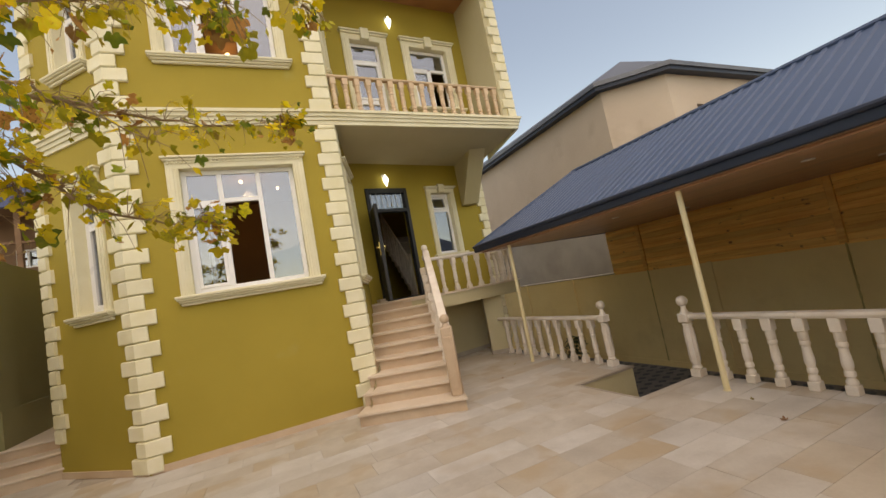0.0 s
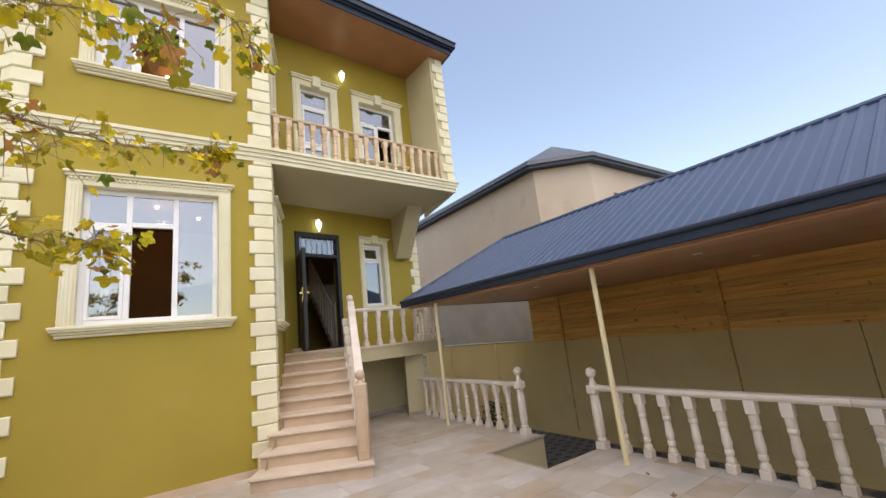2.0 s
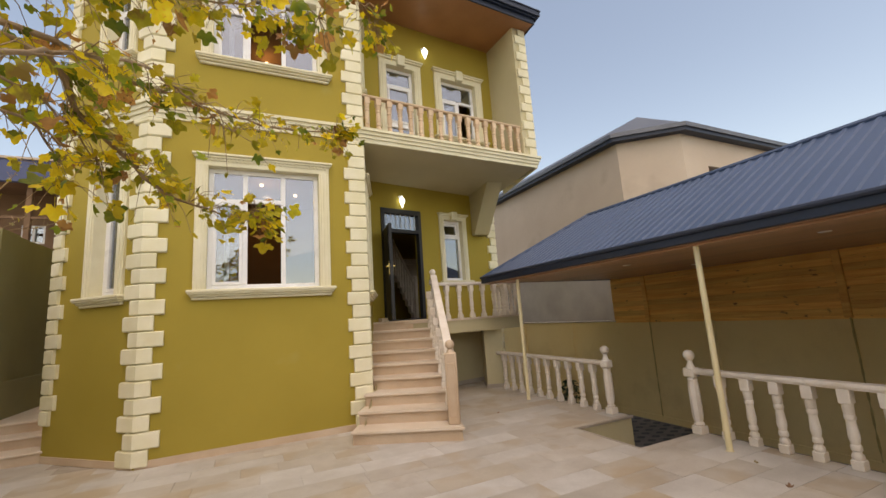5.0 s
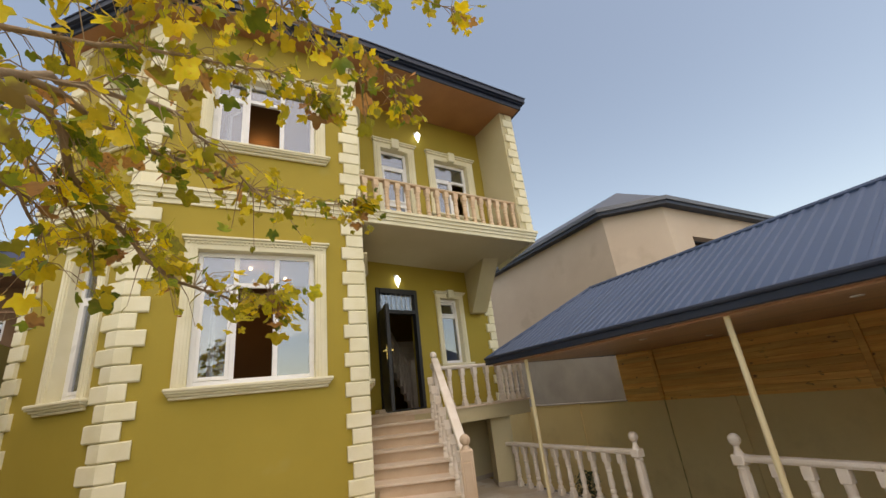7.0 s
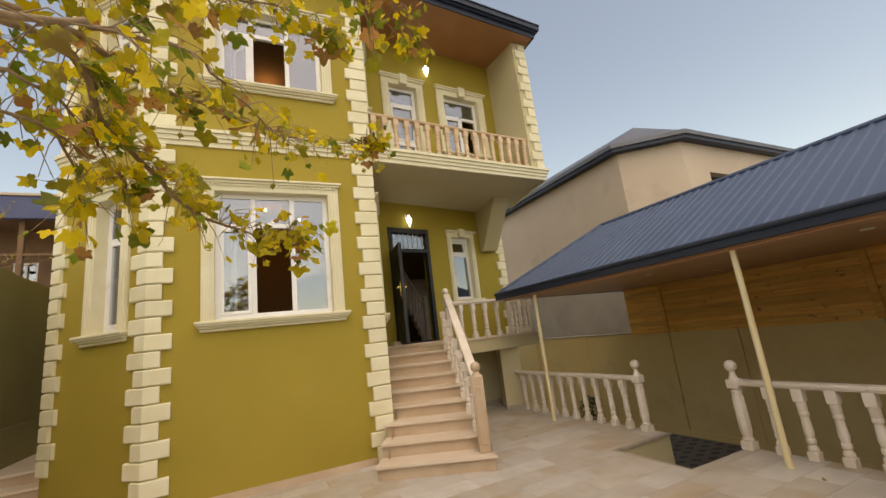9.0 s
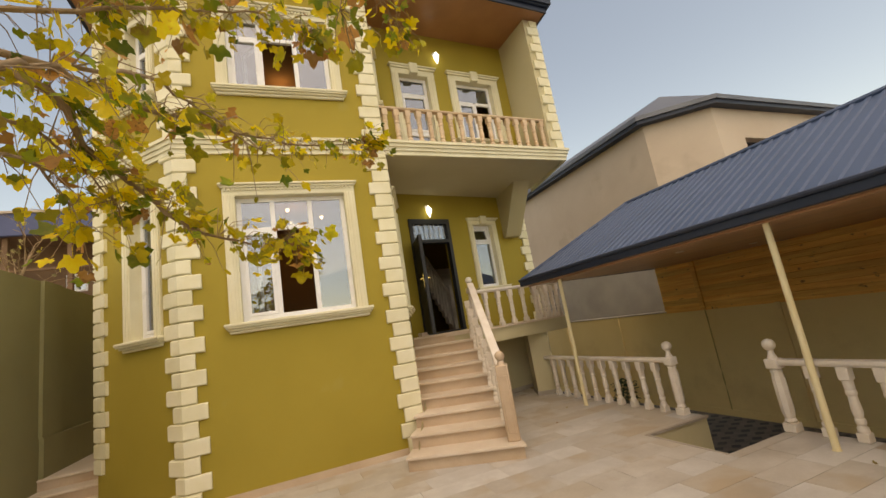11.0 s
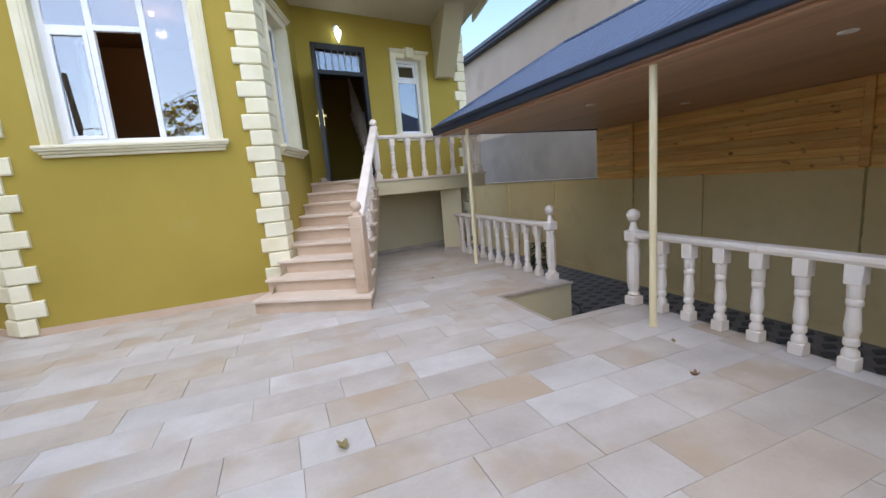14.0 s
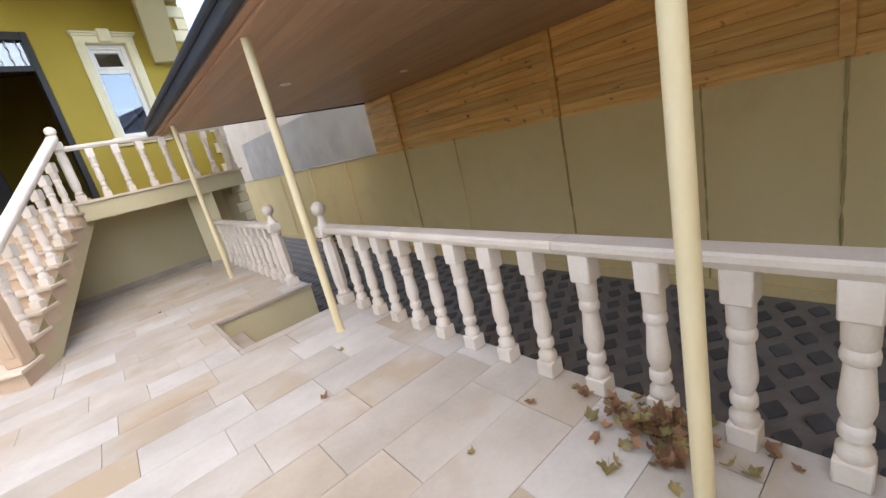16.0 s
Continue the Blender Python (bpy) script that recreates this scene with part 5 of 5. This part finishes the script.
for pts, r0, r1, count in BOUGHS:
    bm = bmesh.new()
    fine = tapered(bm, pts, r0, r1)
    spots = []
    for k in range(int(count * 1.6)):
        t = 0.28 + 0.72 * (k + rng.random()) / (count * 1.2)
        base = fine[min(int(t * (len(fine) - 1)), len(fine) - 1)]
        ahead = (fine[-1] - fine[-4]).normalized()
        way = (ahead * rng.uniform(0.0, 0.9) + Vector((rng.gauss(0, 0.6), rng.gauss(0, 0.5), rng.gauss(-0.05, 0.6)))).normalized()
        ln = rng.uniform(0.03, 0.19)
        mid = base + way * ln * 0.5 + Vector((0, 0, 0.015))
        tip = base + way * ln + Vector((0, 0, -0.03))
        tube(bm, [base, mid, tip], [0.0024, 0.0017, 0.0011], 5)
        spots.append((tip, way))
        if rng.random() < 0.25:
            spots.append((mid, way))
    smooth(part("bough", bm, BARK, tree), 80)
    for tip, way in spots:
        far = (tip - Vector((-0.1, 0.5, 1.7))).length
        me = LEAVES[rng.choices((0, 1, 2, 3), (40, 21, 29, 10))[0]][rng.randrange(3)]
        sz = rng.choice((0.04, 0.05, 0.06, 0.07, 0.085, 0.10, 0.13)) * rng.uniform(0.85, 1.15)
        if far < 1.8:
            sz = min(sz, 0.075)
        hang = Vector((way.x * 0.6 + rng.gauss(0, 0.35), way.y * 0.6 + rng.gauss(0, 0.35), -rng.uniform(0.2, 1.0))).normalized()
        q = hang.to_track_quat("Y", "Z") @ Euler((0, rng.uniform(-1.2, 1.2), 0)).to_quaternion()
        lm = Matrix.Translation(tip + hang * sz * 0.25) @ q.to_matrix().to_4x4() @ Matrix.Diagonal((sz, sz, sz, 1))
        if made_leaves < 300:
            place("leaf", me, tree, lm)
            made_leaves += 1
        else:
            more_leaves.append((me, lm))


def joined(name, pieces, materials, parent=None):
    """Many small meshes laid into one, which keeps their materials."""
    bm = bmesh.new()
    for me, lm in pieces:
        tmp = bmesh.new()
        tmp.from_mesh(me)
        slot = materials.index(me.materials[0])
        vmap = {v: bm.verts.new(lm @ v.co) for v in tmp.verts}
        for f_ in tmp.faces:
            nf = bm.faces.new([vmap[v] for v in f_.verts])
            nf.material_index, nf.smooth = slot, True
        tmp.free()
    me = bpy.data.meshes.new(name)
    bm.to_mesh(me)
    bm.free()
    for mt in materials:
        me.materials.append(mt)
    ob = new(name, me)
    if parent is not None:
        ob.parent = parent
        ob.matrix_parent_inverse = world_of(parent).inverted()
    return ob


tagged(joined("crown", more_leaves, LEAFCOL, tree), kind="stuff")

# fallen leaves
FALLEN = [(4.50, 2.85), (4.15, 2.41), (4.37, 1.37), (4.77, 1.36), (4.97, 1.25), (4.95, 1.06), (4.86, 0.51), (4.97, 0.40), (4.62, 0.89), (4.05, 1.09), (3.96, 0.08), (3.66, 0.04), (4.06, -0.15), (3.29, 0.17),
          (3.44, 0.32), (4.27, 0.35), (4.37, 0.16), (3.27, -0.17), (3.72, 0.57), (3.70, 0.33), (3.18, -0.28), (2.81, -0.45), (2.66, -0.48), (2.72, 0.78), (1.87, 2.77), (1.84, 1.35), (1.20, 1.86), (3.67, 6.23), (4.35, 6.9)]
for k, (x, y) in enumerate(FALLEN):
    sz = rng.uniform(0.05, 0.11) if y < 5 else 0.06
    ob = new("fallen_leaf", DRY[k % 2][k % 3])
    ob.matrix_basis = pose(x, y, 0.004 + sz * 0.05, rng.uniform(-12, 12), rng.uniform(-12, 12), rng.uniform(0, 360)) @ Matrix.Diagonal((sz, sz, sz, 1))
    tagged(ob, "curled dry fallen leaf on the paving", "leaf", "fallen leaves")
pieces = []
for k in range(150):
    me = DRY[rng.random() < 0.5][rng.randrange(3)]
    r = abs(rng.gauss(0, 1))
    a = rng.uniform(0, 2 * math.pi)
    x, y = min(4.88 + 0.115 * r * math.cos(a), 5.05), 0.80 + 0.17 * r * math.sin(a)
    sz = rng.uniform(0.05, 0.10)
    z = 0.01 + sz * 0.15 + max(0.0, 0.09 - 0.06 * r) * rng.random()
    pieces.append((me, pose(x, y, z, rng.uniform(-45, 45), rng.uniform(-45, 45), rng.uniform(0, 360)) @ Matrix.Diagonal((sz, sz, sz, 1))))
pile = joined("leaf_litter", pieces, DRYCOL)
tagged(pile, "small heap of dry leaves at the foot of the balustrade", "leaves", kind="stuff")

# nearly bare sapling behind the side wall
sapling = thing("bare_sapling", "nearly bare pale sapling with a few dry leaves", "tree", (-4.5, 9.6, -0.1))
bm = bmesh.new()
tapered(bm, [(-4.5, 9.6, -0.11), (-4.45, 9.62, 1.6), (-4.4, 9.7, 3.2), (-4.2, 9.9, 4.2)], 0.04, 0.012, 8)
smooth(part("trunk", bm, BARK, sapling))
for k in range(16):
    z = 2.9 + 0.08 * k
    tip = Vector((-4.3 + rng.uniform(-0.5, 0.65), 9.7 + rng.uniform(-1.3, 1.6), z + rng.uniform(0.35, 1.1)))
    base = Vector((-4.42 + 0.17 * k / 16, 9.68 + 0.2 * k / 16, z))
    bm = bmesh.new()
    line_pts = tapered(bm, [base, base.lerp(tip, 0.4) + Vector((0, 0, 0.1)), base.lerp(tip, 0.75), tip], 0.011, 0.004, 5)
    for g in (6, 9):
        tube(bm, [line_pts[g], line_pts[g] + Vector((rng.uniform(-0.2, 0.2), rng.uniform(-0.35, 0.35), rng.uniform(0.05, 0.3)))], 0.004, 4)
    smooth(part("twig", bm, BARK, sapling))
    for g in (8, 10, 12):
        sz = rng.uniform(0.07, 0.12)
        place("leaf", (DRY[0] + LEAVES[2])[rng.randrange(6)], sapling, Matrix.Translation(line_pts[min(g, len(line_pts) - 1)]) @ Euler((rng.uniform(0, 3), rng.uniform(0, 3), rng.uniform(0, 6))).to_matrix().to_4x4() @ Matrix.Diagonal((sz, sz, sz, 1)))

# shrub at the end of the lane
shrub = thing("shrub", "dark green shrub growing at the end of the lane", "shrub", (7.0, 8.4, LANE_Z))
bm = bmesh.new()
for k in range(9):
    a = k * 0.7
    tube(bm, [(7.0, 8.4, LANE_Z - 0.012), (7.0 + 0.12 * math.cos(a), 8.4 + 0.12 * math.sin(a), LANE_Z + 0.4), (7.0 + 0.24 * math.cos(a), 8.4 + 0.2 * math.sin(a), LANE_Z + 0.8 + 0.1 * math.sin(3 * a))], [0.012, 0.009, 0.004], 5)
part("stems", bm, BARK, shrub)
bm = bmesh.new()
for k in range(420):
    a, r, z = rng.uniform(0, 6.28), rng.uniform(0.05, 0.30), rng.uniform(0.30, 0.95)
    c = Vector((7.0 + r * math.cos(a), 8.4 + r * 0.9 * math.sin(a), LANE_Z + z - 0.25 * r))
    q = Euler((rng.uniform(-1, 1), rng.uniform(-1, 1), rng.uniform(0, 6))).to_quaternion()
    s = rng.uniform(0.03, 0.06)
    vs = [bm.verts.new(c + q @ Vector(p) * s) for p in ((0, -1, 0), (0.5, 0, 0.15), (0, 1, 0), (-0.5, 0, 0.15))]
    bm.faces.new(vs)
tagged(part("foliage", bm, SHRUB, shrub), kind="stuff")

# ---- paving slabs ----
def slab_mesh(material):
    bm = bmesh.new()
    box(bm, -0.5, 0.5, -0.5, 0.5, -0.03, 0.0)
    top_edges = [e for e in bm.edges if all(abs(v.co.z) < 1e-6 for v in e.verts)]
    bmesh.ops.bevel(bm, geom=top_edges, offset=0.0018, segments=1, affect="EDGES")
    bmesh.ops.recalc_face_normals(bm, faces=bm.faces[:])
    me = bpy.data.meshes.new("slab")
    bm.to_mesh(me)
    bm.free()
    me.materials.append(material)
    return me


PAVES = [PAVE, PAVEWARM, PAVEGREY]
SLABS = [slab_mesh(mt) for mt in PAVES]
rng = random.Random(21)
rest = bmesh.new()


def lay(x0, x1, y0, y1):
    x, y, w, d = (x0 + x1) / 2, (y0 + y1) / 2, x1 - x0 - rng.uniform(0.0012, 0.004), y1 - y0 - rng.uniform(0.0012, 0.004)
    if w < 0.02 or (y > 7.2 and x < 2.0 and x > -2.2) or y > 9.6:
        return
    kind = rng.choices((0, 1, 2), (46, 18, 36))[0]
    m = pose(x, y, rng.uniform(-0.0008, 0.0008), rng.uniform(-0.1, 0.1), rng.uniform(-0.07, 0.07), rng.uniform(-0.15, 0.15)) @ Matrix.Diagonal((w, d, 1, 1))
    if -1.5 < x < 5.1 and -0.8 < y < 6.4:
        place("slab", SLABS[kind], pavement, m)
        return
    vs = [rest.verts.new(m @ Vector(p)) for p in ((-0.5, -0.5, 0), (0.5, -0.5, 0), (0.5, 0.5, 0), (-0.5, 0.5, 0), (-0.5, -0.5, -0.03), (0.5, -0.5, -0.03), (0.5, 0.5, -0.03), (-0.5, 0.5, -0.03))]
    for f_ in ((0, 1, 2, 3), (4, 5, 1, 0), (5, 6, 2, 1), (6, 7, 3, 2), (7, 4, 0, 3)):
        rest.faces.new([vs[k] for k in f_]).material_index = kind


for row in range(-26, 25):
    ya, yb = 1.75 + 0.32 * row, 1.75 + 0.32 * (row + 1)
    spans = [(-3.6, 5.08, ya, yb)]
    if yb > py0 and ya < py1:
        spans = [(-3.6, px0, ya, yb)]
        if ya < py0:
            spans.append((px0, 5.08, ya, py0))
        if yb > py1:
            spans.append((px0, 5.08, py1, yb))
    for xa, xb, y0, y1 in spans:
        x = xa - rng.uniform(0, 0.5)
        while x < xb:
            w = rng.choice((0.4, 0.55, 0.6, 0.65, 0.8, 0.95))
            nx = x + w if xb - x - w > 0.15 else xb
            lay(max(x, xa), min(nx, xb), y0, y1)
            x = nx
me = bpy.data.meshes.new("slab_field")
rest.to_mesh(me)
rest.free()
for mt in PAVES:
    me.materials.append(mt)
field = new("slab_field", me)
field.parent = pavement
tagged(field, "stone slabs farther from the stairs", kind="stuff")

# dark diamond pavers of the lane
def diamond(material):
    bm = bmesh.new()
    pts = [(-0.115, 0), (-0.012, -0.078), (0.012, -0.078), (0.115, 0), (0.012, 0.078), (-0.012, 0.078)]
    prism(bm, pts, -0.012, 0.004)
    bmesh.ops.recalc_face_normals(bm, faces=bm.faces[:])
    me = bpy.data.meshes.new("paver")
    bm.to_mesh(me)
    bm.free()
    me.materials.append(material)
    return me


DIA = diamond(LANEDARK)
far = bmesh.new()
for i in range(13):
    for j in range(-20, 62):
        x = 5.25 + 0.27 * i
        y = 0.2 + 0.25 * j * 0.5 * 2 + (0.125 if i % 2 else 0)
        if x > WALL_X - 0.12:
            continue
        if -0.6 < y < 4.8:
            place("paver", DIA, lane, Matrix.Translation((x, y, LANE_Z)))
        else:
            vs = [far.verts.new((x + a, y + b, LANE_Z + 0.002)) for a, b in ((-0.115, 0), (-0.012, -0.078), (0.012, -0.078), (0.115, 0), (0.012, 0.078), (-0.012, 0.078))]
            far.faces.new(vs)
tagged(part("paver_field", far, LANEDARK, lane), "dark diamond pavers farther along the lane", kind="stuff")
